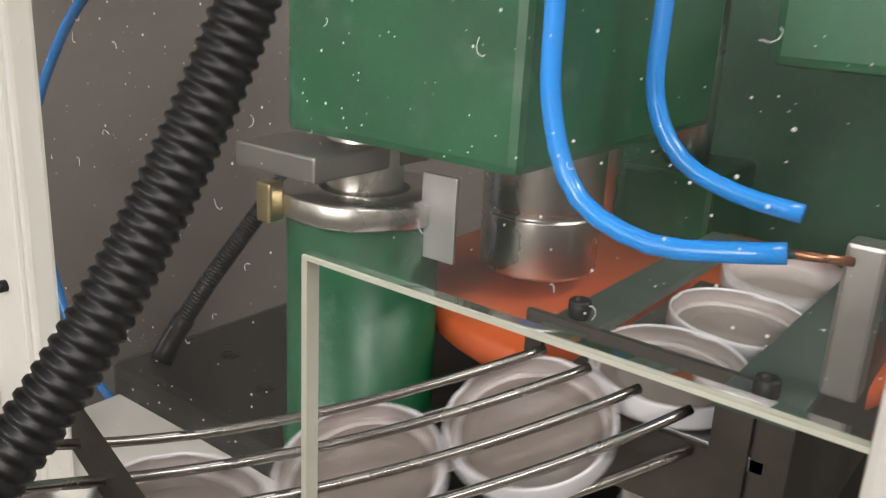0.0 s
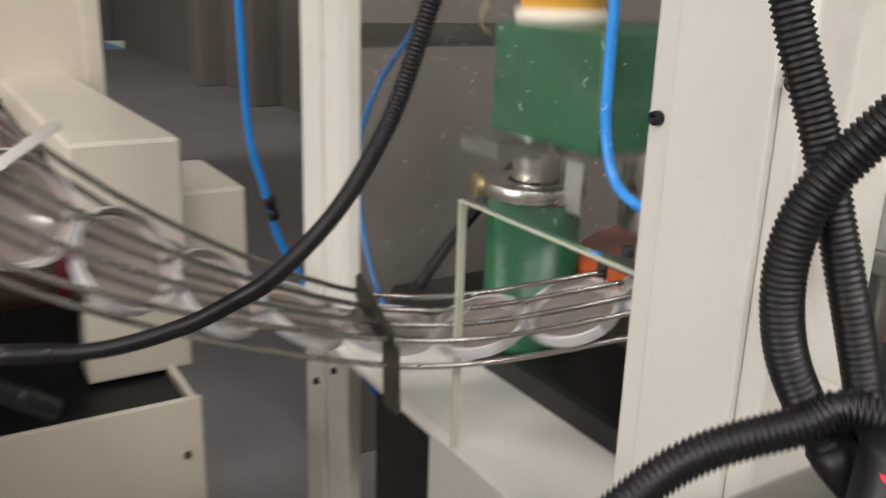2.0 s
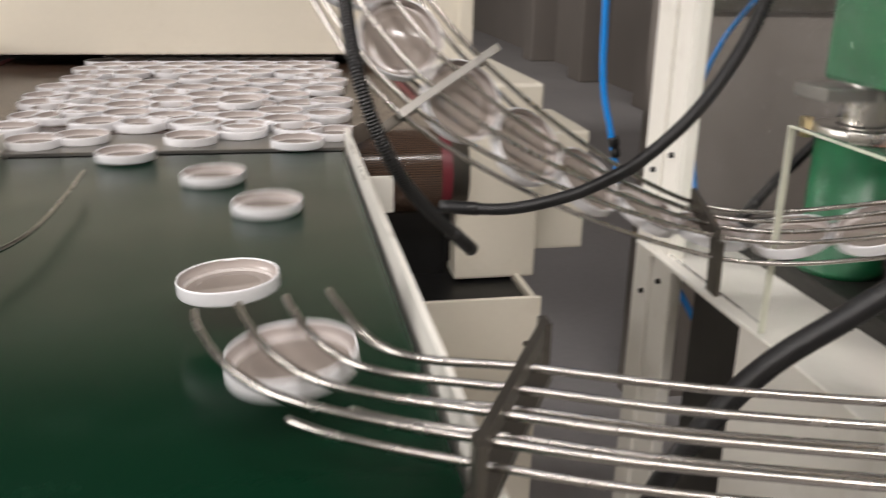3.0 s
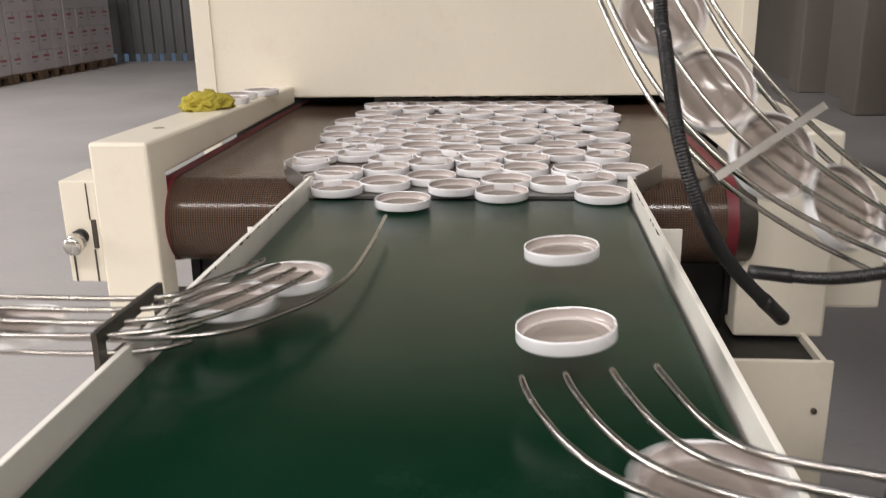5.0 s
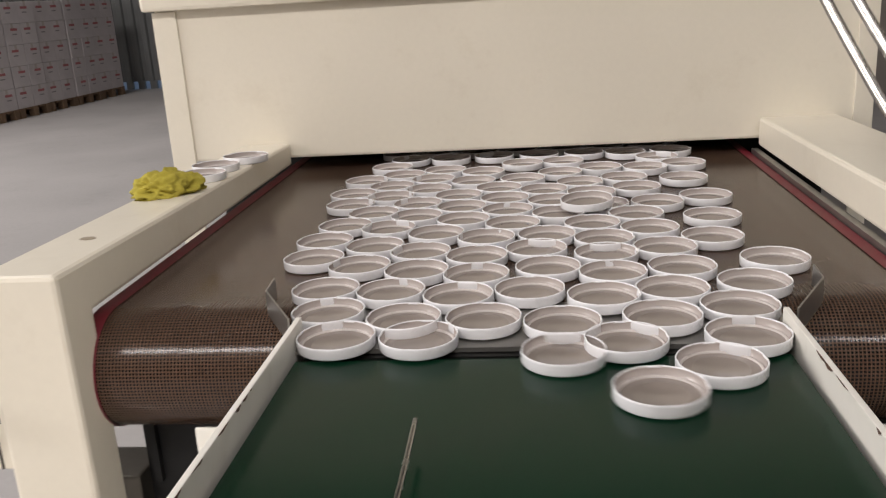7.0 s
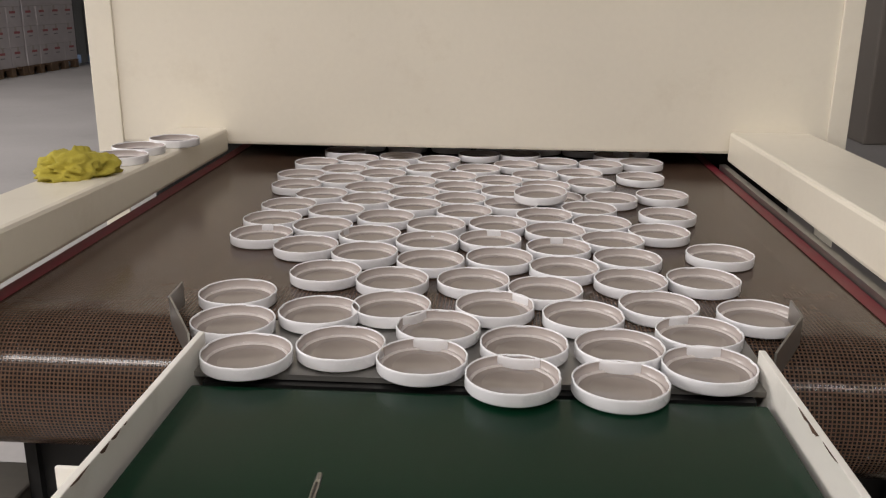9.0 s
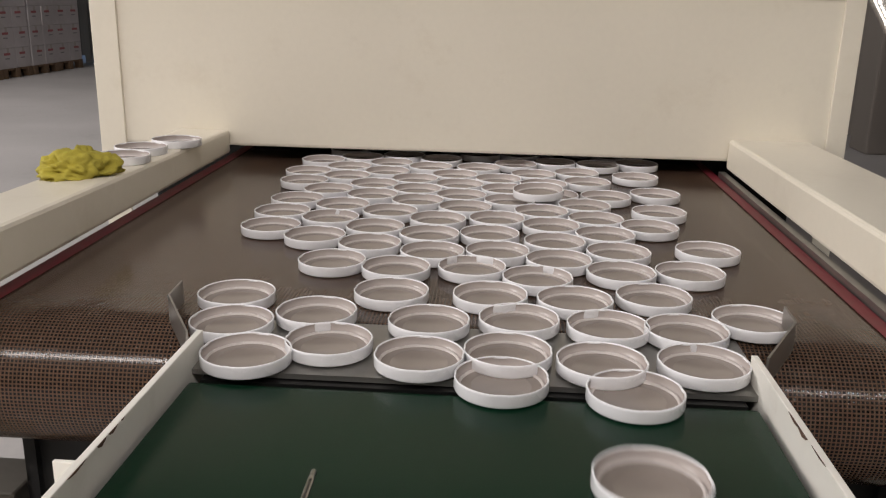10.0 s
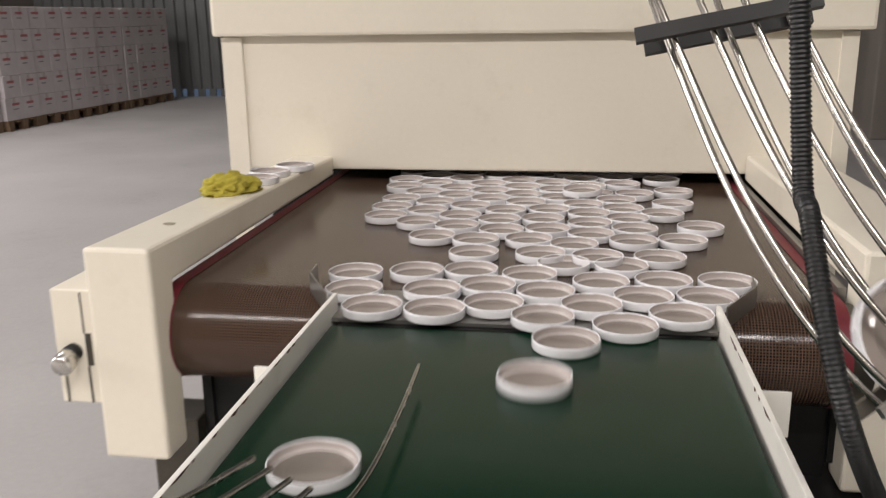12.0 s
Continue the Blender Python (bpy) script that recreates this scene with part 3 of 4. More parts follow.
def sensor():
    t = thing("proximity_sensor", (0, 0, 0), "black plug sensor with a small red lamp", "sensor")
    part("body", lathe([(0, 0.935), (0.021, 0.935), (0.021, 0.945), (0.0165, 0.95), (0.0155, 0.985), (0.013, 0.99), (0, 0.99)], 28, place=Matrix.Translation((0.592, -0.998, 0))), RUBBER, t, "", True)
    glow = bpy.data.materials.new("red_indicator")
    glow.use_nodes = True
    glow.node_tree.nodes["Principled BSDF"].inputs["Base Color"].default_value = (0.6, 0.01, 0.02, 1)
    glow.node_tree.nodes["Principled BSDF"].inputs["Emission Color"].default_value = (1, 0.02, 0.06, 1)
    glow.node_tree.nodes["Principled BSDF"].inputs["Emission Strength"].default_value = 2.0
    part("indicator_lamp", lathe([(0, 0), (0.0022, 0), (0.0018, 0.0016), (0, 0.002)], 14, place=Matrix.Translation((0.5785, -1.001, 0.978)) @ Matrix.Rotation(radians(-110), 4, "Y")), glow, t, "small red indicator lamp", True)


sensor()


# ---- hoses and tubes ----
def hose(points, r, label, cuff=True):
    t = thing("corrugated_hose", (0, 0, 0), label, "hose", "black hoses")
    part("ribbed_tube", corrugated(points, r), RUBBER, t, "", True)
    end = [Vector(p) for p in spline(points, 0.01)[-5:]]
    part("end_cuff", sweep(end, r * 1.12, 16), RUBBER, t, "smooth taped end", True)
    return t


hose([(0.585, -0.78, 1.62), (0.572, -0.735, 1.34), (0.559, -0.701, 1.181), (0.550, -0.686, 1.124), (0.536, -0.673, 1.069), (0.505, -0.663, 1.013), (0.466, -0.650, 0.969), (0.448, -0.618, 0.943), (0.417, -0.592, 0.920), (0.368, -0.556, 0.899), (0.308, -0.519, 0.893)], 0.0063, "black corrugated cable hose hanging in a loop")
hose([(0.170, -0.500, 1.620), (0.204, -0.530, 1.179), (0.207, -0.565, 1.116), (0.216, -0.615, 1.038), (0.240, -0.620, 0.973), (0.275, -0.590, 0.919), (0.338, -0.537, 0.851)], 0.0066, "black corrugated cable hose with a taped loose end")
hose([(0.604, -0.992, 0.990), (0.590, -0.974, 0.992), (0.574, -0.966, 0.985), (0.528, -0.946, 0.970), (0.479, -0.934, 0.935), (0.435, -0.918, 0.891), (0.405, -0.892, 0.819), (0.397, -0.868, 0.747), (0.40, -0.86, 0.60), (0.42, -0.85, 0.30), (0.42, -0.85, 0.012)], 0.0085, "black corrugated hose curving down to the floor")
hose([(0.577, -0.875, 1.70), (0.577, -0.90, 1.35), (0.584, -0.915, 1.18), (0.600, -0.938, 1.09), (0.612, -0.960, 1.01), (0.620, -0.978, 0.94)], 0.0085, "black corrugated hose beside the guard post")
hose([(0.64, -1.14, 1.5), (0.62, -1.04, 1.22), (0.603, -0.980, 1.13), (0.585, -0.944, 1.07), (0.585, -0.944, 1.01), (0.602, -0.968, 0.96), (0.62, -0.985, 0.94)], 0.0095, "thick black hose looping past the guard post")


def tube(points, r, label):
    return tagged(link("air_tube", sweep(spline(points, 0.012), r, 14), BLUE, smooth=True), label, "air tube", "blue air tubes")


tube([(0.66, 0.0, 1.9), (0.658, -0.005, 1.4), (0.664, -0.01, 1.106), (0.671, -0.01, 0.949), (0.690, -0.01, 0.868), (0.71, -0.01, 0.79), (0.735, -0.03, 0.735), (0.765, -0.10, 0.66), (0.78, -0.2, 0.60), (0.78, -0.26, 0.56)], 0.0055, "blue plastic air tube with a black coupling")
coupling = lathe([(0, 0), (0.0075, 0), (0.0085, 0.003), (0.0085, 0.012), (0.007, 0.014), (0.007, 0.018), (0.009, 0.02), (0.009, 0.032), (0.0075, 0.035), (0, 0.035)], 20)
cp = tagged(link("tube_coupling", coupling, RUBBER, smooth=True), "black plastic push-in tube coupling", "coupling")
cp.matrix_world = look((0.704, -0.01, 0.82), (0.680, -0.01, 0.92)) @ Matrix.Rotation(math.pi, 4, "X")
tube([(0.83, -0.36, 1.5), (0.82, -0.30, 1.2), (0.80, -0.24, 1.10), (0.80, -0.150, 1.025), (0.80, -0.088, 0.930), (0.80, -0.100, 0.830), (0.80, -0.150, 0.742), (0.81, -0.2, 0.7)], 0.004, "blue plastic air tube inside the press guard")
tube([(0.79, -0.61, 1.5), (0.785, -0.60, 1.2), (0.785, -0.598, 1.078), (0.785, -0.602, 1.028), (0.785, -0.620, 0.992), (0.785, -0.657, 0.979), (0.789, -0.689, 0.982), (0.795, -0.714, 0.986)], 0.0049, "blue plastic air tube with a copper nozzle")
noz = tagged(link("air_nozzle", sweep([Vector((0.795, -0.714, 0.986)), Vector((0.805, -0.738, 0.986))], 0.0022, 12), BRASS, smooth=True), "thin copper air nozzle", "nozzle")
tube([(0.92, -0.61, 1.5), (0.905, -0.60, 1.2), (0.90, -0.599, 1.078), (0.90, -0.601, 1.026), (0.90, -0.621, 0.995), (0.90, -0.655, 0.982), (0.90, -0.691, 0.978)], 0.0054, "blue plastic air tube inside the press")
hose([(0.99, -0.34, 0.99), (0.93, -0.30, 0.95), (0.87, -0.26, 0.86), (0.83, -0.235, 0.79), (0.815, -0.235, 0.77)], 0.008, "dark rubber hose behind the press column")

# ---- press ----
def press_frame():
    t = thing("press_guard", (0, 0, 0), "white painted press enclosure with clear acrylic guards", "machine guard")
    def post(x0, y0, x1, y1, strip):
        p = part("post", box(x0, y0, 0.0, x1, y1, 2.2, 0.003), WHITE, t, "white square guard post")
        part("cover_strip", box(x0 - 0.006, strip[0], 0.05, x0, strip[1], 2.15, 0.002), WHITE, p)
        return p
    near = post(0.656, -0.885, 0.74, -0.778, (-0.870, -0.800))
    far = post(0.680, -0.305, 0.698, -0.19, (-0.245, -0.192))
    def screw(p, x, y, z, r):
        m = Matrix.Translation((x, y, z)) @ Matrix.Rotation(-math.pi / 2, 4, "Y")
        part("socket_screw", lathe([(0, 0.002), (r * 0.5, 0.002), (r * 0.5, 0.005), (r * 0.92, 0.005), (r, 0.0043), (r, 0), (0, 0)], 20, place=m), BLACKSTEEL_SHADE, p, "black socket head screw", True)
    screw(near, 0.656, -0.787, 1.081, 0.0045)
    screw(near, 0.656, -0.878, 1.112, 0.0045)
    for z in (0.666, 0.852):
        screw(far, 0.680 - 0.006, -0.229, z, 0.004)
        screw(far, 0.680, -0.27, z + 0.03, 0.004)
    a = part("guard_sheet", plate([(-0.568, 0.76), (-0.334, 0.76), (-0.334, 2.1), (-0.790, 2.1), (-0.790, 0.982), (-0.568, 0.982)], 0, 0.658, 0.664), DUSTY, t, "dusty scratched clear acrylic sheet with a cut-out for the chute")
    c = part("guard_sheet", box(0.69, -1.5, 0.95, 0.694, -0.875, 2.1), DUSTY, t, "dusty scratched clear acrylic sheet")
    for g in (a, c):
        g.visible_shadow = False
    part("sheet_edge", bar((0.661, -0.80, 0.9795), (0.661, -0.568, 0.9805), 0.0018, 0.0066), EDGE, a, "pale frosted sheet edge")
    part("sheet_edge", bar((0.661, -0.5695, 0.75), (0.661, -0.5695, 0.981), 0.003, 0.0068, up=(0, 1, 0)), EDGE, a, "pale frosted sheet edge")
    # dust and scratches stuck on the sheets
    rnd = random.Random(5)
    bm = bmesh.new()
    for k in range(760):
        y, z = rnd.uniform(-0.78, -0.34), 0.99 + 0.17 * rnd.random()
        if k % 4 == 0:
            y, z = rnd.uniform(-0.56, -0.34), rnd.uniform(0.80, 1.0)
        r = 0.00018 + 0.0005 * rnd.random() ** 3
        if k < 45:
            a0, l = rnd.uniform(0, 6.3), rnd.uniform(0.002, 0.006)
            line = [Vector((0.6572, y + l * math.cos(a0 + 0.5 * j) * j / 4, z + l * math.sin(a0 + 0.5 * j) * j / 4)) for j in range(5)]
            sweep(line, 0.00016, 4, bm)
        else:
            lathe([(0, 0), (r, 0.0001), (r * 0.6, 0.0004), (0, 0.0004)], 6, bm, Matrix.Translation((0.6578, y, z)) @ Matrix.Rotation(-math.pi / 2, 4, "Y"))
    tagged(part("dust_specks", bm, DUST, a), kind="stuff")
    box_ = part("base_box", box(0.668, -0.85, 0.3, 0.79, -0.514, 0.735, 0.002), WHITE, t, "white sheet metal base box")
    part("top_plate", box(0.664, -0.86, 0.735, 0.792, -0.212, 0.742, 0.002), WHITE, box_, "white sheet metal top")
    # solid black block paints the shade inside the open bay
    part("open_bay", box(0.70, -0.514, 0.3, 0.79, -0.34, 0.734), BLACKSTEEL_SHADE, box_, "black block for the shade in the base box's open bay")
    return t


EDGE = material("frosted_edge", (0.62, 0.63, 0.52), 0.5, vary=0.08, scale=40)
DUST = material("white_dust", (0.75, 0.75, 0.74), 0.9, vary=0.1)
press_frame()
RAM_LOW, STROKE, BEAT = 0.990, 0.045, 0.34


def press():
    t = thing("press", (0, 0, 0), "green painted capping press with bright steel columns", "press")
    part("bed", box(0.79, -1.3, 0.0, 1.7, -0.2, 0.768, 0.01), BEDMAT, t, "dark cast bed plate with bolt holes")
    for x, y in ((0.865, -0.262), (0.845, -0.33), (0.95, -0.25)):
        part("bolt_hole", cylinder(0.008, 0.7685, 0.7695, 20, place=Matrix.Translation((x, y, 0))), BLACKSTEEL_SHADE, t, "", True)
    c = part("column_base", lathe([(0, 0.768), (0.054, 0.768), (0.054, 0.775), (0.051, 0.778), (0.051, 0.936), (0, 0.936)], 48, place=Matrix.Translation((0.845, -0.43, 0))), GREEN, t, "green painted column", True)
    part("clamp_ring", lathe([(0.03, 0.936), (0.054, 0.936), (0.055, 0.938), (0.055, 0.950), (0.0535, 0.952), (0.03, 0.952)], 48, place=Matrix.Translation((0.845, -0.43, 0))), CHROME, c, "bright steel clamp ring", True)
    part("hose_clip", box(0.785, -0.405, 0.932, 0.797, -0.392, 0.958, 0.002), BRASSY, c, "brass hose clip")
    part("turntable", lathe([(0, 0.845), (0.18, 0.845), (0.185, 0.85), (0.185, 0.864), (0.18, 0.868), (0, 0.868)], 64, place=Matrix.Translation((1.04, -0.56, 0))), ORANGE, t, "orange painted turntable", True)
    part("table_shaft", cylinder(0.1, 0.768, 0.846, 40, place=Matrix.Translation((1.04, -0.56, 0))), BLACKSTEEL_SHADE, t, "", True)
    part("feed_bed", box(0.8, -0.72, 0.878, 1.02, -0.6, 0.886, 0.001), GREYSTEEL, t)
    part("feed_guide", box(0.79, -0.626, 0.915, 1.03, -0.6, 0.921, 0.001), GUIDEMAT, t, "dark green-grey guide bar")
    part("feed_guide", box(0.775, -0.735, 0.918, 1.03, -0.70, 0.924, 0.001), GUIDEMAT, t, "dark green-grey guide bar")
    part("feed_side", box(0.8, -0.73, 0.80, 1.03, -0.712, 0.917, 0.001), DARKSTEEL, t)
    part("feed_leg", cylinder(0.016, 0.768, 0.88, 24, place=Matrix.Translation((0.82, -0.66, 0))), CHROME, t, "", True)
    for x, y in ((0.813, -0.612), (0.79, -0.717), (0.96, -0.612), (0.94, -0.717)):
        part("bolt", lathe([(0, 0.921), (0.0055, 0.921), (0.006, 0.923), (0.006, 0.930), (0.005, 0.931), (0.003, 0.931), (0.003, 0.927), (0, 0.927)], 16, place=Matrix.Translation((x, y, 0.001))), BLACKSTEEL_SHADE, t, "", True)
    # rear column, press body and fittings
    part("rear_base", box(1.16, -0.55, 0.768, 1.27, -0.46, 0.93, 0.006), GREEN, t)
    part("rear_shaft", cylinder(0.022, 0.93, 1.3, 32, place=Matrix.Translation((1.21, -0.5, 0))), CHROME, t, "", True)
    part("body", box(1.09, -0.80, 1.035, 1.6, -0.60, 1.7, 0.008), GREEN, t, "green painted press body")
    part("body_rib", box(1.10, -0.815, 1.035, 1.5, -0.80, 1.06, 0.003), GREEN, t)
    for x, z in ((1.14, 1.075), (1.14, 1.11)):
        part("bolt", cylinder(0.007, 0.8, 0.812, 16, place=Matrix.Translation((x, 0, z)) @ Matrix.Rotation(math.pi / 2, 4, "X")), BLACKSTEEL_SHADE, t, "", True)
    part("back_column", box(1.5, -1.2, 0.768, 1.7, -0.25, 1.7, 0.008), GREEN, t)
    part("rear_block", box(1.05, -0.80, 0.89, 1.14, -0.735, 0.965, 0.004), DARKSTEEL, t)
    v = part("valve", box(0.935, -0.79, 0.935, 0.975, -0.752, 0.955, 0.002), GREYSTEEL, t, "grey valve base")
    part("valve_block", box(0.938, -0.788, 0.955, 0.972, -0.755, 1.01, 0.003), ALU, v, "ribbed aluminium valve block")
    for k in range(3):
        part("rib", box(0.936, -0.785 + k * 0.011, 0.957, 0.938, -0.779 + k * 0.011, 1.008, 0.0005), ALU, v)
    part("valve_foot", cylinder(0.007, 0.768, 0.936, 16, place=Matrix.Translation((0.955, -0.77, 0))), DARKSTEEL, t, "", True)
    for x, y in ((0.812, -0.742),):
        part("nozzle_holder", box(x - 0.008, y - 0.008, 0.925, x + 0.008, y + 0.008, 0.994, 0.002), GREYSTEEL, t)
    return t


BEDMAT = material("dark_cast_iron", (0.026, 0.025, 0.022), 0.45, 0.3, vary=0.3, scale=14, dirt=0.4, dirt_colour=(0.1, 0.095, 0.085))
BRASSY = material("brass_clip", (0.55, 0.45, 0.25), 0.3, 1.0, vary=0.2, scale=40)
GUIDEMAT = material("worn_green_grey_steel", (0.1, 0.14, 0.12), 0.4, 0.5, vary=0.3, scale=30, dirt=0.3, dirt_colour=(0.2, 0.22, 0.2))
GOLD = material("yellow_guide_bush", (0.7, 0.36, 0.03), 0.4, vary=0.1)
PRESS = press()


def press_head():
    """The moving head; z = 0 at the underside of its green block."""
    t = part("press_head", box(0.80, -0.575, 0, 1.06, -0.404, 0.112, 0.006), GREEN, PRESS, "green painted moving press head")
    t.location.z = RAM_LOW
    part("guide_shaft", cylinder(0.0255, -0.085, 0.02, 40, place=Matrix.Translation((0.845, -0.43, 0))), CHROME, t, "", True)
    part("guide_bush", lathe([(0, 0.112), (0.047, 0.112), (0.047, 0.124), (0.044, 0.126), (0, 0.126)], 40, place=Matrix.Translation((0.848, -0.452, 0))), CREAM, t, "", True)
    part("yellow_bush", cylinder(0.042, 0.126, 0.2, 40, place=Matrix.Translation((0.848, -0.452, 0))), GOLD, t, "yellow bush on top", True)
    part("under_bracket", box(0.775, -0.455, -0.022, 0.90, -0.385, -0.006, 0.002), GREYSTEEL, t)
    part("bracket_flag", box(0.845, -0.505, -0.075, 0.848, -0.478, -0.02, 0.001), ALU, t)
    m = Matrix.Translation((0.968, -0.493, 0))
    part("plunger", lathe([(0, 0.01), (0.044, 0.01), (0.044, 0.009), (0.044, -0.056), (0.0438, -0.057), (0.0418, -0.058), (0.0416, -0.0585), (0.0416, -0.062), (0.0418, -0.0625), (0.0433, -0.063), (0.0435, -0.064), (0.0435, -0.103), (0.0433, -0.104), (0.0415, -0.106), (0.0405, -0.106), (0, -0.106)][::-1], 48, place=m), CHROME, t, "bright stepped steel plunger", True)
    part("plunger", lathe([(0, 0.01), (0.026, 0.01), (0.026, 0.009), (0.026, -0.044), (0.0258, -0.045), (0.0243, -0.046), (0.024, -0.047), (0.024, -0.084), (0.0238, -0.085), (0.0225, -0.086), (0, -0.086)][::-1], 40, place=Matrix.Translation((1.04, -0.49, 0))), CHROME, t, "bright stepped steel plunger", True)
    part("collar", cylinder(0.03, -0.02, 0.0, 32, place=Matrix.Translation((1.04, -0.49, 0))), BLACKSTEEL_SHADE, t, "", True)
    for x in (0.93, 0.965, 1.01, 1.04):
        part("stud", lathe([(0, 0.112), (0.012, 0.112), (0.012, 0.128), (0.0105, 0.13), (0.006, 0.13), (0.006, 0.122), (0, 0.122)], 20, place=Matrix.Translation((x, -0.55, 0))), CHROME, t, "", True)
    part("wire", bent([(0.80, -0.40, 0.10), (0.79, -0.396, 0.105), (0.788, -0.398, 0.12), (0.795, -0.40, 0.13)], 0.002), BRASSY, t, "", True)
    return t


HEAD = press_head()

# ---- things round the oven ----
def side_box():
    t = thing("adjuster_box", (0, 0, 0), "cream take-up box with a chrome knob on the oven leg", "bearing box")
    part("box", box(-0.680, 0.0, 0.690, -0.6175, 0.10, 0.866, 0.003), CREAM, t)
    for x, z0, z1, w in ((-0.671, 0.691, 0.742, 0.003), (-0.633, 0.691, 0.748, 0.003), (-0.632, 0.75, 0.80, 0.009), (-0.634, 0.80, 0.862, 0.002)):
        part("slot", box(x, -0.0012, z0, x + w, 0.0, z1), DARKSTEEL, t)
    m = Matrix.Translation((-0.652, 0.0, 0.771)) @ Matrix.Rotation(math.pi / 2, 4, "X")
    part("knob_seat", lathe([(0, 0), (0.013, 0), (0.013, 0.014), (0, 0.014)], 24, place=m), BLACKSTEEL_SHADE, t, "", True)
    part("knob", lathe([(0, 0.014), (0.011, 0.014), (0.0165, 0.018), (0.0165, 0.036), (0.014, 0.04), (0, 0.04)], 24, place=m @ Matrix.Rotation(0.25, 4, "X")), CHROME, t, "chrome knob", True)
    return t


side_box()


def lower_panel():
    t = thing("drive_cabinet", (0, 0, 0), "cream sheet metal drive cabinet under the oven belt", "cabinet")
    part("front", box(0.262, -0.065, 0.05, 0.571, -0.055, 0.595, 0.002), CREAM, t)
    part("side", box(0.561, -0.055, 0.05, 0.571, 0.30, 0.585, 0.002), CREAM, t)
    part("shelf", box(0.27, -0.05, 0.565, 0.56, 0.30, 0.572), BLACKSTEEL_SHADE, t)
    for x, z in ((0.547, 0.512), (0.29, 0.512)):
        part("bolt", cylinder(0.005, 0.065, 0.071, 14, place=Matrix.Translation((x, 0, z)) @ Matrix.Rotation(math.pi / 2, 4, "X")), DARKSTEEL, t, "", True)
    return t


lower_panel()
tagged(link("belt_bracket", box(0.257, -0.192, 0.79, 0.303, -0.188, 0.843, 0.001), WHITE), "small white bracket plate on the belt guide", "bracket")
tagged(link("belt_bracket", box(-0.304, -0.184, 0.80, -0.257, -0.180, 0.84, 0.001), WHITE), "small white bracket plate on the belt guide", "bracket")
tagged(link("side_housing", box(0.61, 0.16, 0.60, 0.72, 0.40, 0.83, 0.006), CREAM), "cream drive housing beside the oven leg", "housing")

for x, y in ((-0.540, 0.72), (-0.566, 0.63), (-0.560, 0.545)):
    tagged(copy_thing(LID, pose(x, y, 0.9312 - 0.019 * y, -1.1, 0, 40 * x)), "white jar lid lying on the oven rail", group="lids on the oven rail")


def glove():
    bm = bmesh.new()
    bmesh.ops.create_icosphere(bm, subdivisions=5, radius=1)
    for v in bm.verts:
        p = v.co.copy()
        crease = 1 - abs(noise.noise(p * 1.9 + Vector((4, 1, 2)))) * 2.4
        fold = 1 - abs(noise.noise(p * 3.6 + Vector((9, 3, 5)))) * 2.6
        f = 1 + 0.22 * noise.noise(p * 1.5) + 0.24 * crease + 0.24 * fold + 0.04 * noise.noise(p * 9)
        v.co = Vector((p.x * 0.031 * f, p.y * 0.042 * f, max(p.z * 0.026 * f, -0.006) + 0.006))
    return tagged(link("work_glove", bm, YELLOW, smooth=True), "crumpled yellow cloth work glove on the oven rail", "glove")


g = glove()
g.matrix_world = pose(-0.572, 0.428, 0.923, -1.1, 0, -50)


def chip(x, y):
    bm = lathe([(0, 0), (0.008, 0), (0.0075, 0.0006), (0, 0.0006)], 9)
    for v in bm.verts:
        v.co.x *= 1.4 + 0.4 * noise.noise(v.co * 300)
    return bm


tagged(link("paint_chip", chip(0, 0), material("bare_patch", (0.3, 0.25, 0.18), 0.6)), "worn bare patch on the oven rail", "patch").matrix_world = pose(-0.563, 0.155, 0.9285)

# ---- cartons on pallets and the far wall ----
def carton():
    t = thing("carton", (0, 0, -5), "white printed cardboard carton in a pallet stack", "carton", "stacked cartons")
    part("box", box(-0.159, -0.159, 0, 0.159, 0.159, 0.258, 0.008), CARTON, t)
    for s in (-1, 1):
        part("print_band", box(-0.09, s * 0.1598 - 0.0006, 0.17, 0.03, s * 0.1598 + 0.0006, 0.20), PRINT, t, "faded red print")
        part("print_band", box(s * 0.1598 - 0.0006, -0.09, 0.17, s * 0.1598 + 0.0006, 0.04, 0.20), PRINT, t, "faded red print")
        part("fine_print", box(s * 0.1598 - 0.0006, -0.07, 0.12, s * 0.1598 + 0.0006, 0.02, 0.135), FINEPRINT, t, "small grey print")
    part("tape", box(-0.1602, -0.022, 0.20, 0.1602, 0.022, 0.2592), TAPE, t)
    return t


def pallet():
    t = thing("pallet", (0, 0, -5), "wooden pallet under stacked cartons", "pallet", "pallets")
    for k in range(5):
        part("board", box(-0.33, -0.32 + k * 0.136, 0.10, 0.33, -0.224 + k * 0.136, 0.12), WOOD, t)
    for x in (-0.29, 0.0, 0.29):
        for y in (-0.27, 0.0, 0.27):
            part("block", box(x - 0.04, y - 0.045, 0.0, x + 0.04, y + 0.045, 0.10), WOOD, t)
    return t


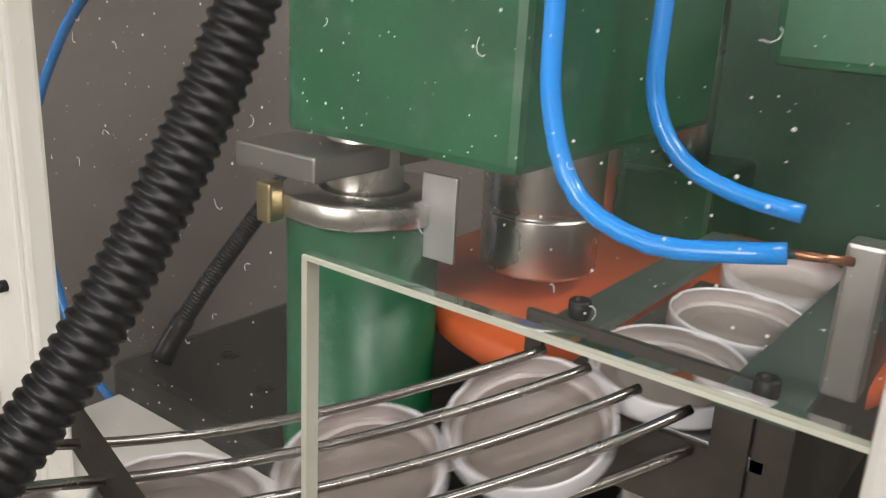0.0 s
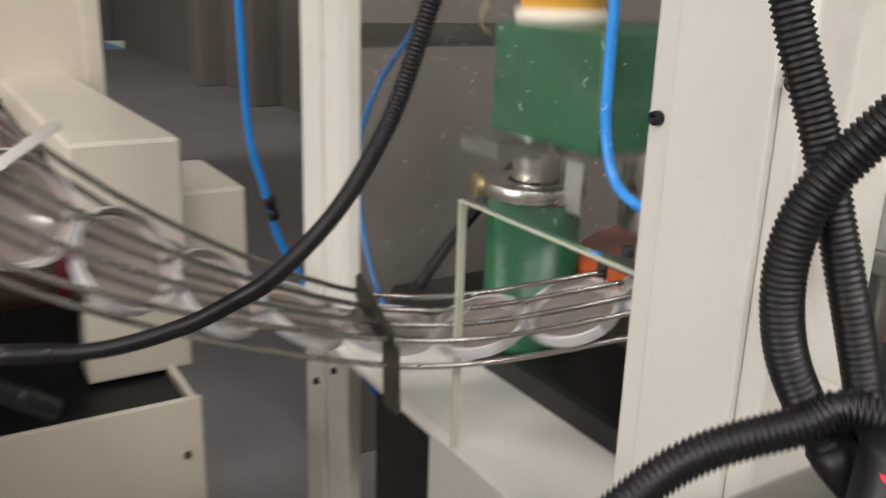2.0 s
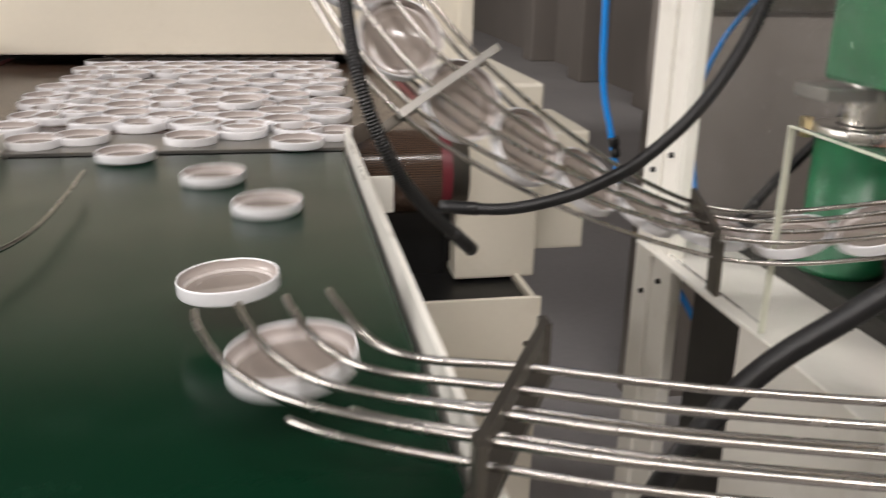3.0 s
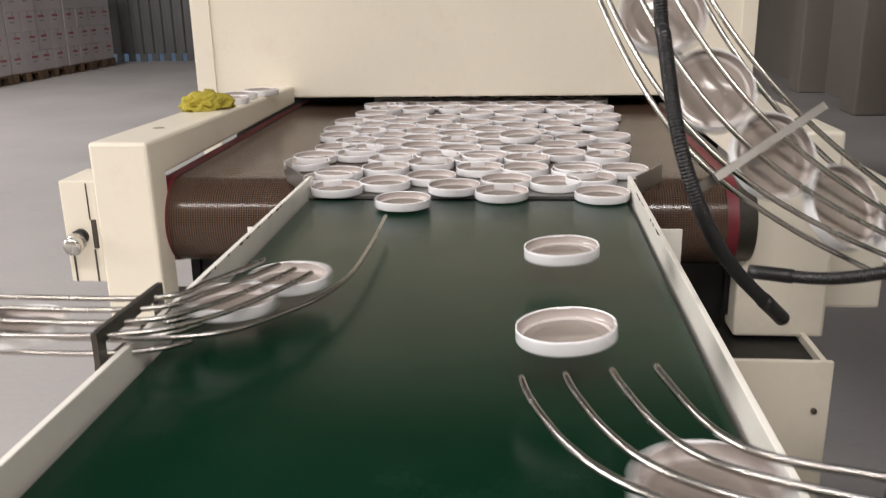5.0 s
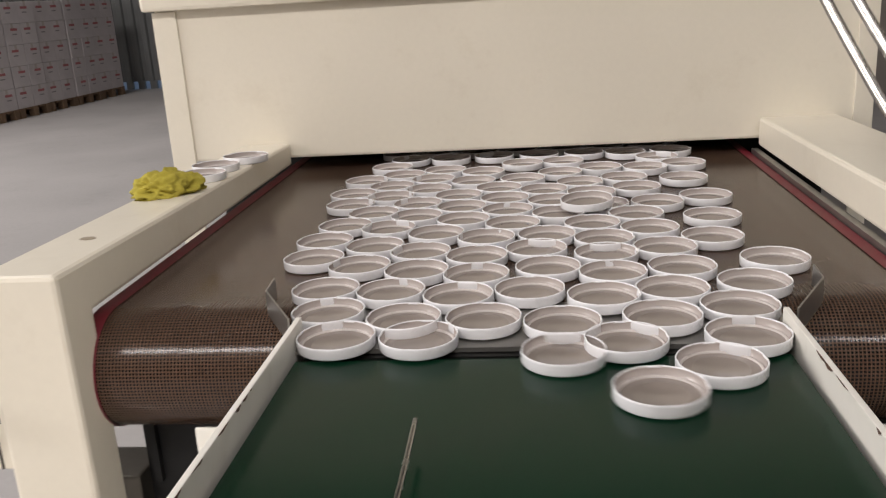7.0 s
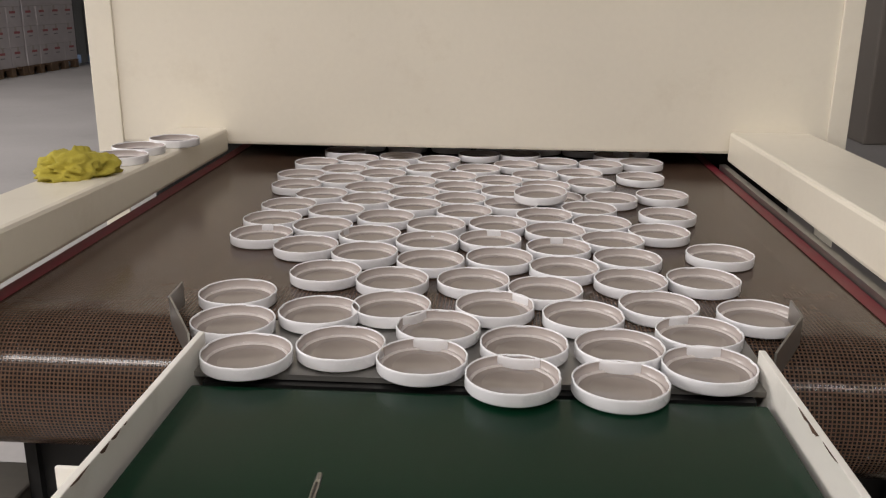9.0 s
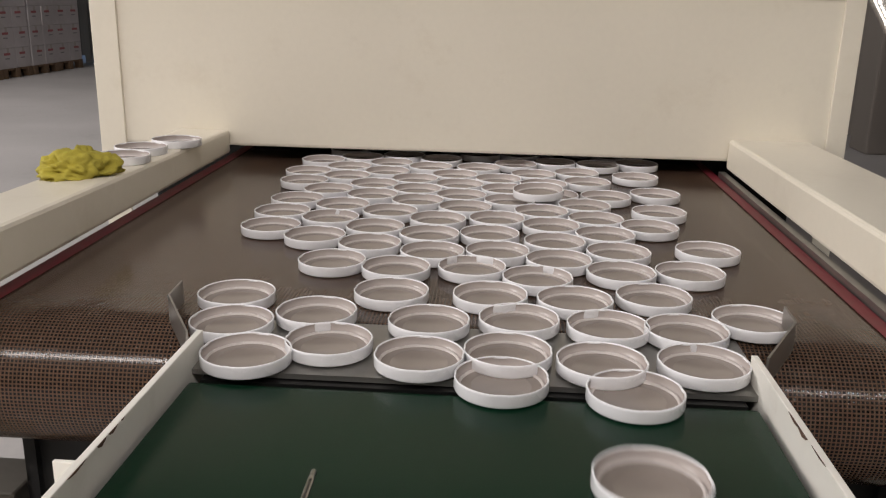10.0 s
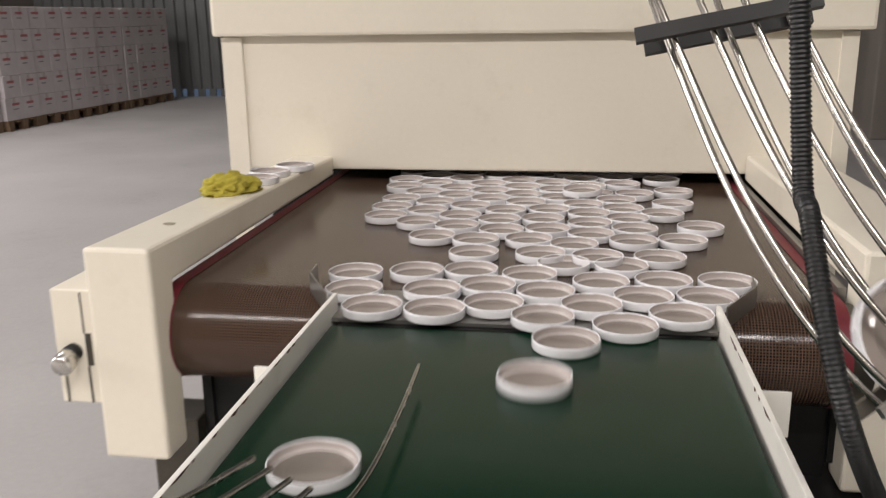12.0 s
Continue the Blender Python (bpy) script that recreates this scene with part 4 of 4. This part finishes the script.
FINEPRINT = material("grey_carton_print", (0.3, 0.28, 0.29), 0.7)
TAPE = material("brown_carton_tape", (0.50, 0.45, 0.42), 0.35, vary=0.06)
CARTON_THING, PALLET_THING = carton(), pallet()
rnd = random.Random(11)
for k in range(9):
    px, py, turn = -6.92 + 0.034 * k, 6.55 + 0.665 * k, -3 + rnd.uniform(-2.5, 2.5)
    m = Matrix.Translation((px + rnd.uniform(-0.02, 0.02), py, 0)) @ Matrix.Rotation(radians(turn), 4, "Z")
    copy_thing(PALLET_THING, m)
    for level in range(5):
        for ix in range(2):
            for iy in range(2):
                if ix == 0 and level < 4 and k > 0:
                    continue
                v = m @ Vector(((ix - 0.5) * 0.322, (iy - 0.5) * 0.322, 0))
                copy_thing(CARTON_THING, pose(v.x, v.y, 0.121 + level * 0.2595, 0, 0, turn + rnd.choice((0, 0, 180)) + rnd.uniform(-1.5, 1.5)))
for gone in (CARTON_THING, PALLET_THING):
    for o in (*gone.children_recursive, gone):
        bpy.data.objects.remove(o)


def pillar(x, y, wide):
    return tagged(link("pillar", box(x - wide / 2, y - wide / 2, 0, x + wide / 2, y + wide / 2, ROOF_Z, 0.02), WALLPAINT), "grey-brown concrete wall pillar", "pillar", "wall pillars", "structure")


for y in (2.2, 3.6, 5.0, 6.6, 8.2):
    pillar(HX1 - 0.1, y, 0.35)
tagged(link("ground", box(HX0, HY1 + 0.05, -0.1, HX1, HY1 + 8, 0.0), CONCRETE), "sunlit concrete yard beyond the wall", "ground", kind="structure")
bm = bmesh.new()
for k in range(60):
    box(HX0 + k * 0.2, HY1 - 0.03, 0, HX0 + k * 0.2 + 0.11, HY1 + 0.02, 0.125, bm=bm)
tagged(link("baseboard", bm, CLADDING), "short steel stubs under the sheet wall", "wall base", kind="structure")


# ---- what moves ----
PILED = {}


def waiting(left):
    """A place for the next lid in the pile before a chute."""
    k = PILED[left] = PILED.get(left, -1) + 1
    return pose(-1.1, -0.6, 0.001 + k * 0.0138) if left else pose(1.2, -1.0, 0.05 + k * 0.0138)


TAKEN = {True: [], False: []}


def queue_lid(*marks):
    """A lid through its known marks (seconds, x, y): off a chute, along the belt, over the dead plate, away with the mesh."""
    marks = list(marks)
    t0, x0, y0 = marks[0]
    # before the first mark it creeps in the queue, and before that it rides the belt
    if y0 > -0.06:
        meet = t0 - (y0 + 0.06) / MESH_SPEED
        left = x0 < -0.02
        while any(abs(meet - other) < 0.24 for other in TAKEN[left]):
            meet -= 0.06
        x1 = min(max(x0, -0.205), 0.205)
        marks.insert(0, (meet, x1, -0.06))
    else:
        meet = t0 + (-0.06 - y0) / BELT_SPEED
        left = x0 < -0.02
    TAKEN[left].append(meet)
    line, lengths = (LEFT_OUT, LEFT_S) if left else (RIGHT_OUT, RIGHT_S)
    lane, drop = line[0][0].x, line[0][0].y
    t0, x0, y0 = marks[0]
    if y0 > drop + 0.12:
        marks.insert(0, (t0 - (y0 - drop - 0.04) / BELT_SPEED, 0.6 * lane + 0.4 * x0, drop + 0.04))
    # after the last mark it goes with the mesh, or rests on the plate
    t1, x1, y1 = marks[-1]
    if t1 < 12.0:
        marks.append((12.0, x1, y1 + (MESH_SPEED * (12.0 - t1) if y1 > 0.13 else 0.0)))

    def rest(x, y):
        return pose(x, y, (MESH_Z if y > -0.03 else BELT_Z) + 0.0006, 0, 0, 40 * marks[-1][1])

    def between(t):
        for (ta, xa, ya), (tb, xb, yb) in zip(marks, marks[1:]):
            if ta <= t <= tb:
                f = (t - ta) / max(tb - ta, 1e-6)
                return rest(xa + (xb - xa) * f, ya + (yb - ya) * f)

    rows, start = [], marks[0][0]
    if start > 0.0:
        slide = lengths[-1] / 0.75
        begin, park = start - 0.03 - slide, waiting(left)
        if begin > 0.12:
            rows += [(0.0, park), (max(begin - 0.12, 0.05), park)]
        for k in range(8):
            tk = begin + slide * k / 7
            if tk >= (0.0 if not rows else rows[-1][0] + 0.034):
                p, wv, nrm, ahead, side = on_ribbon(line, lengths, lengths[-1] * (1 - k / 7))
                nz = nrm if nrm.z > 0 else -nrm
                rows.append((tk, lid_pose(p + nz * 0.003, nz, Vector((1, 0, 0)))))
        if not rows or rows[0][0] > 0.0:
            rows.insert(0, (0.0, rows[0][1] if rows else rest(*marks[0][1:])))
    else:
        rows.append((0.0, between(0.0)))
    for t, x, y in marks:
        if 0.0 < t <= 12.0 and t >= rows[-1][0] + 0.034:
            rows.append((t, rest(x, y)))
    if rows[-1][0] < 12.0:
        rows.append((12.0, between(12.0) or rest(*marks[-1][1:])))
    ob = copy_thing(LID, rows[0][1])
    walk(ob, rows)


def key_queue():
    queue_lid((5.5, -0.159, -0.439), (5.6, -0.157, -0.320), (5.7, -0.156, -0.212), (5.8, -0.162, -0.148), (5.9, -0.161, -0.127), (6, -0.164, -0.107), (6.1, -0.176, -0.111), (6.2, -0.195, -0.094), (6.5, -0.209, -0.052), (7.5, -0.206, -0.020), (9.5, -0.207, -0.017), (11, -0.198, -0.020), (12, -0.200, -0.010))
    queue_lid((6.2, -0.165, -0.488), (6.3, -0.150, -0.363), (6.4, -0.161, -0.244), (6.5, -0.162, -0.146), (6.6, -0.142, -0.100), (6.7, -0.124, -0.065), (7.5, -0.119, -0.016), (9.5, -0.130, 0.016), (11, -0.142, 0.023), (12, -0.131, 0.071))
    queue_lid((9.5, -0.048, -0.006), (11, -0.045, -0.008), (12, -0.054, 0.099))
    queue_lid((7.3, 0.023, -0.276), (7.4, 0.026, -0.218), (7.5, 0.022, -0.156), (7.6, 0.008, -0.137), (9.5, 0.038, -0.016), (11, 0.013, 0.076), (12, 0.003, 0.159))
    queue_lid((9.5, 0.124, -0.028), (11, 0.103, 0.085), (12, 0.108, 0.132))
    queue_lid((9.5, 0.207, -0.002), (11, 0.227, 0.035), (12, 0.250, 0.075))
    queue_lid((5.5, -0.208, -0.009), (6.5, -0.224, 0.029), (7.5, -0.238, 0.056), (9.5, -0.242, 0.058), (11, -0.238, 0.051), (12, -0.243, 0.061))
    queue_lid((5.5, -0.160, -0.076), (6.5, -0.138, -0.008), (7.5, -0.152, 0.059), (9.5, -0.163, 0.093), (11, -0.165, 0.098), (12, -0.169, 0.160))
    queue_lid((6.3, 0.111, -0.460), (6.4, 0.108, -0.353), (6.5, 0.110, -0.254), (6.6, 0.095, -0.209), (6.7, 0.074, -0.176), (6.8, 0.060, -0.146), (6.9, 0.045, -0.116), (7, 0.027, -0.069), (7.1, 0.011, -0.052), (7.5, -0.018, -0.026), (9.5, -0.041, 0.077), (11, -0.064, 0.087), (12, -0.087, 0.174))
    queue_lid((6.7, 0.136, -0.342), (6.8, 0.134, -0.249), (6.9, 0.124, -0.201), (7, 0.108, -0.153), (7.1, 0.079, -0.134), (7.2, 0.058, -0.104), (7.3, 0.051, -0.080), (7.5, 0.050, -0.072), (9.5, 0.043, 0.067), (11, 0.051, 0.149), (12, 0.052, 0.225))
    queue_lid((5.8, 0.125, -0.645), (5.9, 0.119, -0.537), (6, 0.123, -0.437), (6.1, 0.124, -0.376), (6.2, 0.123, -0.295), (6.3, 0.128, -0.219), (6.4, 0.148, -0.172), (6.5, 0.152, -0.139), (7, 0.170, -0.100), (7.5, 0.149, -0.065), (9.5, 0.132, 0.054), (11, 0.140, 0.162), (12, 0.141, 0.220))
    queue_lid((5.3, 0.124, -0.704), (5.4, 0.124, -0.600), (5.5, 0.127, -0.472), (5.6, 0.122, -0.398), (5.7, 0.119, -0.317), (5.8, 0.118, -0.240), (5.9, 0.121, -0.155), (6, 0.128, -0.115), (6.1, 0.134, -0.135), (6.2, 0.153, -0.114), (6.5, 0.209, -0.069), (7.5, 0.208, -0.007), (9.5, 0.214, 0.080), (11, 0.200, 0.100), (12, 0.198, 0.147))
    queue_lid((3.5, -0.183, -0.379), (3.6, -0.154, -0.347), (3.7, -0.167, -0.195), (6.5, -0.250, 0.107), (7.5, -0.257, 0.136), (9.5, -0.261, 0.139), (11, -0.258, 0.131), (12, -0.261, 0.144))
    queue_lid((5.3, -0.139, -0.327), (5.4, -0.147, -0.217), (5.5, -0.138, -0.163), (5.7, -0.112, -0.130), (5.8, -0.074, -0.081), (5.9, -0.055, -0.071), (6.5, -0.053, -0.020), (7.5, -0.062, 0.044), (9.5, -0.095, 0.140))
    queue_lid((5.3, 0.102, -0.428), (5.4, 0.100, -0.323), (5.5, 0.098, -0.206), (5.6, 0.090, -0.140), (5.7, 0.068, -0.133), (5.8, 0.044, -0.093), (5.9, 0.041, -0.065), (6.5, 0.029, -0.024), (7.5, 0.028, 0.045), (9.5, 0.014, 0.145))
    queue_lid((5.6, 0.120, -0.699), (5.7, 0.107, -0.608), (5.8, 0.106, -0.529), (5.9, 0.106, -0.449), (6, 0.111, -0.335), (6.1, 0.110, -0.270), (6.2, 0.106, -0.209), (6.3, 0.099, -0.142), (6.4, 0.093, -0.097), (6.5, 0.087, -0.083), (7.5, 0.095, -0.003), (9.5, 0.106, 0.134))
    queue_lid((5.5, 0.134, -0.060), (6.5, 0.122, -0.009), (7.5, 0.154, 0.055), (9.5, 0.191, 0.162), (12, 0.204, 0.274))
    queue_lid((5.5, 0.211, -0.030), (6.5, 0.205, 0.013), (7.5, 0.242, 0.070), (9.5, 0.287, 0.125), (11, 0.282, 0.118), (12, 0.288, 0.151))
    queue_lid((3.2, -0.177, -0.378), (3.3, -0.158, -0.275), (3.4, -0.157, -0.197), (3.5, -0.152, -0.156), (5.5, -0.135, 0.030), (6.5, -0.163, 0.085), (7.5, -0.174, 0.141), (9.5, -0.182, 0.245))
    queue_lid((5.5, -0.086, -0.039), (6.5, -0.086, 0.055), (7.5, -0.094, 0.120), (9.5, -0.101, 0.227))
    queue_lid((3.1, 0.046, -0.589), (3.2, -0.002, -0.462), (3.3, -0.026, -0.365), (3.4, -0.032, -0.301), (3.5, -0.033, -0.237), (3.6, -0.022, -0.203), (3.7, -0.028, -0.090), (5.5, -0.016, 0.005), (6.5, -0.009, 0.086), (7.5, -0.005, 0.124), (9.5, -0.010, 0.237))
    queue_lid((5.5, 0.055, -0.035), (6.5, 0.065, 0.051), (7.5, 0.084, 0.105), (9.5, 0.068, 0.208))
    queue_lid((3.4, 0.141, -0.533), (3.5, 0.135, -0.377), (3.6, 0.138, -0.303), (3.7, 0.138, -0.164), (6.5, 0.145, 0.070), (7.5, 0.166, 0.137), (9.5, 0.169, 0.243))
    queue_lid((3, 0.131, -0.365), (3.1, 0.137, -0.228), (3.2, 0.144, -0.141), (3.3, 0.146, -0.065), (5.5, 0.215, 0.053), (6.5, 0.240, 0.088), (7.5, 0.255, 0.152), (9.5, 0.252, 0.253))
    queue_lid((5.5, -0.227, 0.110), (6.5, -0.230, 0.188), (7.5, -0.230, 0.243), (9.5, -0.227, 0.353))
    queue_lid((6.5, -0.151, 0.166), (7.5, -0.150, 0.221), (9.5, -0.148, 0.327))
    queue_lid((5.5, -0.064, 0.073), (6.5, -0.074, 0.137), (7.5, -0.070, 0.199), (9.5, -0.063, 0.301))
    queue_lid((6.5, 0.014, 0.165), (7.5, 0.019, 0.222), (9.5, 0.020, 0.315))
    queue_lid((2.6, 0.067, -0.525), (2.8, 0.052, -0.359), (3, 0.061, -0.219), (3.1, 0.065, -0.099), (5.5, 0.060, 0.051), (6.5, 0.090, 0.132), (7.5, 0.095, 0.191), (9.5, 0.097, 0.285))
    queue_lid((6.5, 0.176, 0.147), (7.5, 0.182, 0.218), (9.5, 0.176, 0.329))
    queue_lid((5.5, 0.262, 0.121), (6.5, 0.283, 0.162), (7.5, 0.300, 0.250), (9.5, 0.294, 0.353))
    queue_lid((6.5, -0.304, 0.224), (7.5, -0.297, 0.291), (9.5, -0.298, 0.396))
    queue_lid((6.5, -0.225, 0.289), (9.5, -0.225, 0.451))
    queue_lid((6.5, -0.153, 0.249), (7.5, -0.158, 0.303), (9.5, -0.153, 0.410))
    queue_lid((6.5, -0.076, 0.220), (7.5, -0.078, 0.281), (9.5, -0.074, 0.384))
    queue_lid((6.5, 0.002, 0.247), (7.5, 0.002, 0.303), (9.5, 0.008, 0.397))
    queue_lid((5.5, 0.090, 0.144), (6.5, 0.095, 0.214), (7.5, 0.090, 0.273), (9.5, 0.096, 0.368))
    queue_lid((5.5, 0.180, 0.150), (6.5, 0.176, 0.229), (7.5, 0.168, 0.299), (9.5, 0.168, 0.412))
    queue_lid((6.5, 0.240, 0.282), (7.5, 0.239, 0.341), (9.5, 0.236, 0.460))
    queue_lid((6.5, -0.305, 0.314), (9.5, -0.303, 0.479))
    queue_lid((9.5, -0.144, 0.503))
    queue_lid((9.5, -0.069, 0.467))
    queue_lid((9.5, 0.017, 0.480))
    queue_lid((9.5, 0.095, 0.451))
    queue_lid((9.5, 0.163, 0.499))
    queue_lid((9.5, 0.265, 0.556))
    queue_lid((9.5, -0.326, 0.895))
    queue_lid((9.5, -0.256, 0.939))
    queue_lid((9.5, -0.176, 0.971))
    queue_lid((9.5, -0.265, 0.838))
    queue_lid((9.5, -0.191, 0.887))
    queue_lid((9.5, -0.099, 0.941))
    queue_lid((9.5, -0.331, 0.783))
    queue_lid((9.5, -0.254, 0.752))
    queue_lid((9.5, -0.189, 0.804))
    queue_lid((9.5, -0.131, 0.744))
    queue_lid((9.5, -0.113, 0.860))
    queue_lid((9.5, -0.063, 0.793))
    queue_lid((9.5, -0.320, 0.701))
    queue_lid((9.5, -0.265, 0.638))
    queue_lid((9.5, -0.196, 0.692))
    queue_lid((9.5, -0.187, 0.610))
    queue_lid((9.5, -0.119, 0.662))
    queue_lid((9.5, -0.110, 0.579))
    queue_lid((9.5, -0.050, 0.711))
    queue_lid((9.5, -0.043, 0.628))
    queue_lid((9.5, -0.033, 0.546))
    queue_lid((9.5, -0.300, 0.563))
    queue_lid((9.5, -0.222, 0.534))
    queue_lid((9.5, 0.286, 0.956))
    queue_lid((9.5, 0.207, 0.931))
    queue_lid((9.5, 0.124, 0.943))
    queue_lid((9.5, 0.048, 0.911))
    queue_lid((9.5, -0.022, 0.865))
    queue_lid((9.5, 0.160, 0.845))
    queue_lid((9.5, 0.080, 0.819))
    queue_lid((9.5, 0.265, 0.823))
    queue_lid((9.5, 0.173, 0.763))
    queue_lid((9.5, 0.016, 0.766))
    queue_lid((9.5, 0.095, 0.734))
    queue_lid((9.5, 0.108, 0.652))
    queue_lid((9.5, 0.194, 0.653))
    queue_lid((9.5, 0.279, 0.684))
    queue_lid((9.5, 0.036, 0.601))
    queue_lid((9.5, 0.153, 0.582))
    queue_lid((9.5, 0.084, 0.534))
    queue_lid((9.5, 0.029, 0.684))
    queue_lid((9.3, 0.105, -0.120), (9.4, 0.088, -0.112), (9.5, 0.062, -0.081), (9.6, 0.051, -0.076), (9.7, 0.039, -0.066), (9.8, 0.034, -0.062), (10, 0.028, -0.043), (11, 0.022, -0.004), (12, 0.030, 0.078))
    queue_lid((9.4, 0.093, -0.204), (9.5, 0.092, -0.168), (9.6, 0.100, -0.147), (9.7, 0.115, -0.107), (9.8, 0.125, -0.095), (9.9, 0.133, -0.076), (10, 0.141, -0.058), (11, 0.140, 0.023), (12, 0.164, 0.068))
    queue_lid((10, 0.133, -0.197), (10.1, 0.128, -0.151), (10.2, 0.115, -0.135), (10.3, 0.094, -0.111), (10.4, 0.080, -0.099), (10.5, 0.083, -0.083), (11, 0.105, -0.056), (12, 0.093, 0.025))
    queue_lid((10.2, 0.151, -0.200), (10.3, 0.158, -0.162), (10.4, 0.173, -0.107), (10.5, 0.189, -0.071), (10.6, 0.199, -0.071), (11, 0.192, -0.044), (12, 0.207, -0.002))
    queue_lid((10.6, 0.063, -0.212), (10.7, 0.059, -0.169), (10.8, 0.046, -0.142), (10.9, 0.030, -0.100), (11, 0.011, -0.075), (11.1, 0.013, -0.052), (12, -0.038, 0.018))
    queue_lid((10.8, -0.154, -0.212), (10.9, -0.152, -0.116), (11, -0.125, -0.060), (11.1, -0.119, -0.046), (12, -0.114, -0.014))
    queue_lid((11.1, 0.128, -0.251), (11.2, 0.127, -0.195), (11.3, 0.127, -0.109), (11.4, 0.146, -0.105), (11.5, 0.145, -0.087), (11.6, 0.148, -0.075), (12, 0.134, -0.047))
    queue_lid((11.3, 0.084, -0.281), (11.4, 0.085, -0.233), (11.5, 0.081, -0.141), (11.6, 0.050, -0.099), (12, 0.030, -0.028))
    queue_lid((11.6, 0.091, -0.345), (11.7, 0.094, -0.275), (11.8, 0.096, -0.190), (11.9, 0.080, -0.133), (12, 0.061, -0.105))
    queue_lid((11.8, 0.029, -0.403), (11.9, 0.029, -0.324), (12, 0.029, -0.222))
    queue_lid((12, -0.154, -0.435))
    queue_lid((9.5, -0.294, 1.021))
    queue_lid((9.5, -0.024, 1.012))
    queue_lid((9.5, 0.057, 1.019))
    queue_lid((9.5, 0.244, 1.028))
    queue_lid((9.5, -0.264, 1.099))
    queue_lid((9.5, -0.176, 1.095))
    queue_lid((9.5, -0.085, 1.104))
    queue_lid((9.5, 0.009, 1.104))
    queue_lid((9.5, 0.103, 1.103))
    queue_lid((9.5, 0.186, 1.090))
    queue_lid((9.5, 0.281, 1.092))
    queue_lid((9.5, -0.297, 1.173))
    queue_lid((9.5, -0.210, 1.181))
    queue_lid((9.5, -0.120, 1.168))
    queue_lid((9.5, -0.034, 1.175))
    queue_lid((9.5, 0.060, 1.176))
    queue_lid((9.5, 0.149, 1.176))
    queue_lid((9.5, 0.239, 1.176))
    queue_lid((9.5, -0.257, 1.246))
    queue_lid((9.5, -0.171, 1.251))
    queue_lid((9.5, -0.078, 1.247))
    queue_lid((9.5, 0.011, 1.253))
    queue_lid((9.5, 0.105, 1.249))
    queue_lid((9.5, 0.192, 1.246))
    queue_lid((9.5, 0.280, 1.246))
    queue_lid((9.5, -0.295, 1.327))
    queue_lid((9.5, -0.206, 1.327))
    queue_lid((9.5, -0.115, 1.326))
    queue_lid((9.5, -0.032, 1.329))
    queue_lid((9.5, 0.064, 1.334))
    queue_lid((9.5, 0.151, 1.321))
    queue_lid((9.5, 0.241, 1.324))
    queue_lid((9.5, -0.257, 1.411))
    queue_lid((9.5, -0.170, 1.407))
    queue_lid((9.5, -0.085, 1.406))
    queue_lid((9.5, 0.006, 1.407))
    queue_lid((9.5, 0.098, 1.409))
    queue_lid((9.5, 0.185, 1.399))
    queue_lid((9.5, 0.282, 1.405))


def key_feed():
    """Lids queue down the feed chute, one step to each beat of the press; above the queue they slide singly from the magazine."""
    pitch, knee = 0.0845, 0.95
    full = FEED_S[-1]
    q_top = knee + (full - knee) / 2.2
    def place(k, t):
        q = (k - t / BEAT) * pitch
        d = q if q < knee else knee + (q - knee) * 2.2
        if d > full:
            top = FEED[-1][0]
            return lid_pose(top + Vector((0, 0, 0.014 + (q - q_top) / pitch * 0.0138)), Vector((0, 0, 1)), Vector((1, 0, 0)))
        if d < 0:
            sink = min(-q / pitch, 1.0)
            p0 = FEED[0][0]
            return lid_pose(p0 + Vector((0.30 * sink, 0.0, -0.02 - 0.25 * sink - (-q / pitch) * 0.0 )), Vector((0, 0, 1)), Vector((1, 0, 0)))
        p, wv, nrm, ahead, side = on_ribbon(FEED, FEED_S, d)
        return lid_pose(p - nrm * 0.006, nrm, Vector((1, 0, 0)) if d < 0.3 else ahead)
    for k in range(46):
        ob = copy_thing(LID, place(k, 0.0))
        tagged(ob, "white jar lid sliding in the rod chute", group="lids in the feed chute")
        rows, t = [], 0.0
        while t <= 12.001:
            rows.append((t, place(k, t)))
            t += 0.1
        walk(ob, rows)


def motions():
    key_queue()
    key_feed()
    rows, k = [], 0
    while k * BEAT / 6 <= 12.0:
        t = k * BEAT / 6
        rows.append((t, pose(0, 0, RAM_LOW + STROKE * (0.5 - 0.5 * math.cos(2 * math.pi * (t - 0.01) / BEAT)))))
        k += 1
    walk(HEAD, rows + [(12.0, pose(0, 0, RAM_LOW))] if rows[-1][0] < 11.96 else rows)
    walk(TOP_LID, [(t, pose(0.082, 0.632 + (t - 9.5) * MESH_SPEED, MESH_Z + LID_H, 3, -2)) for t in (0.0, 6.0, 12.0)])
    for o in (*LID.children_recursive, LID):
        bpy.data.objects.remove(o)


motions()
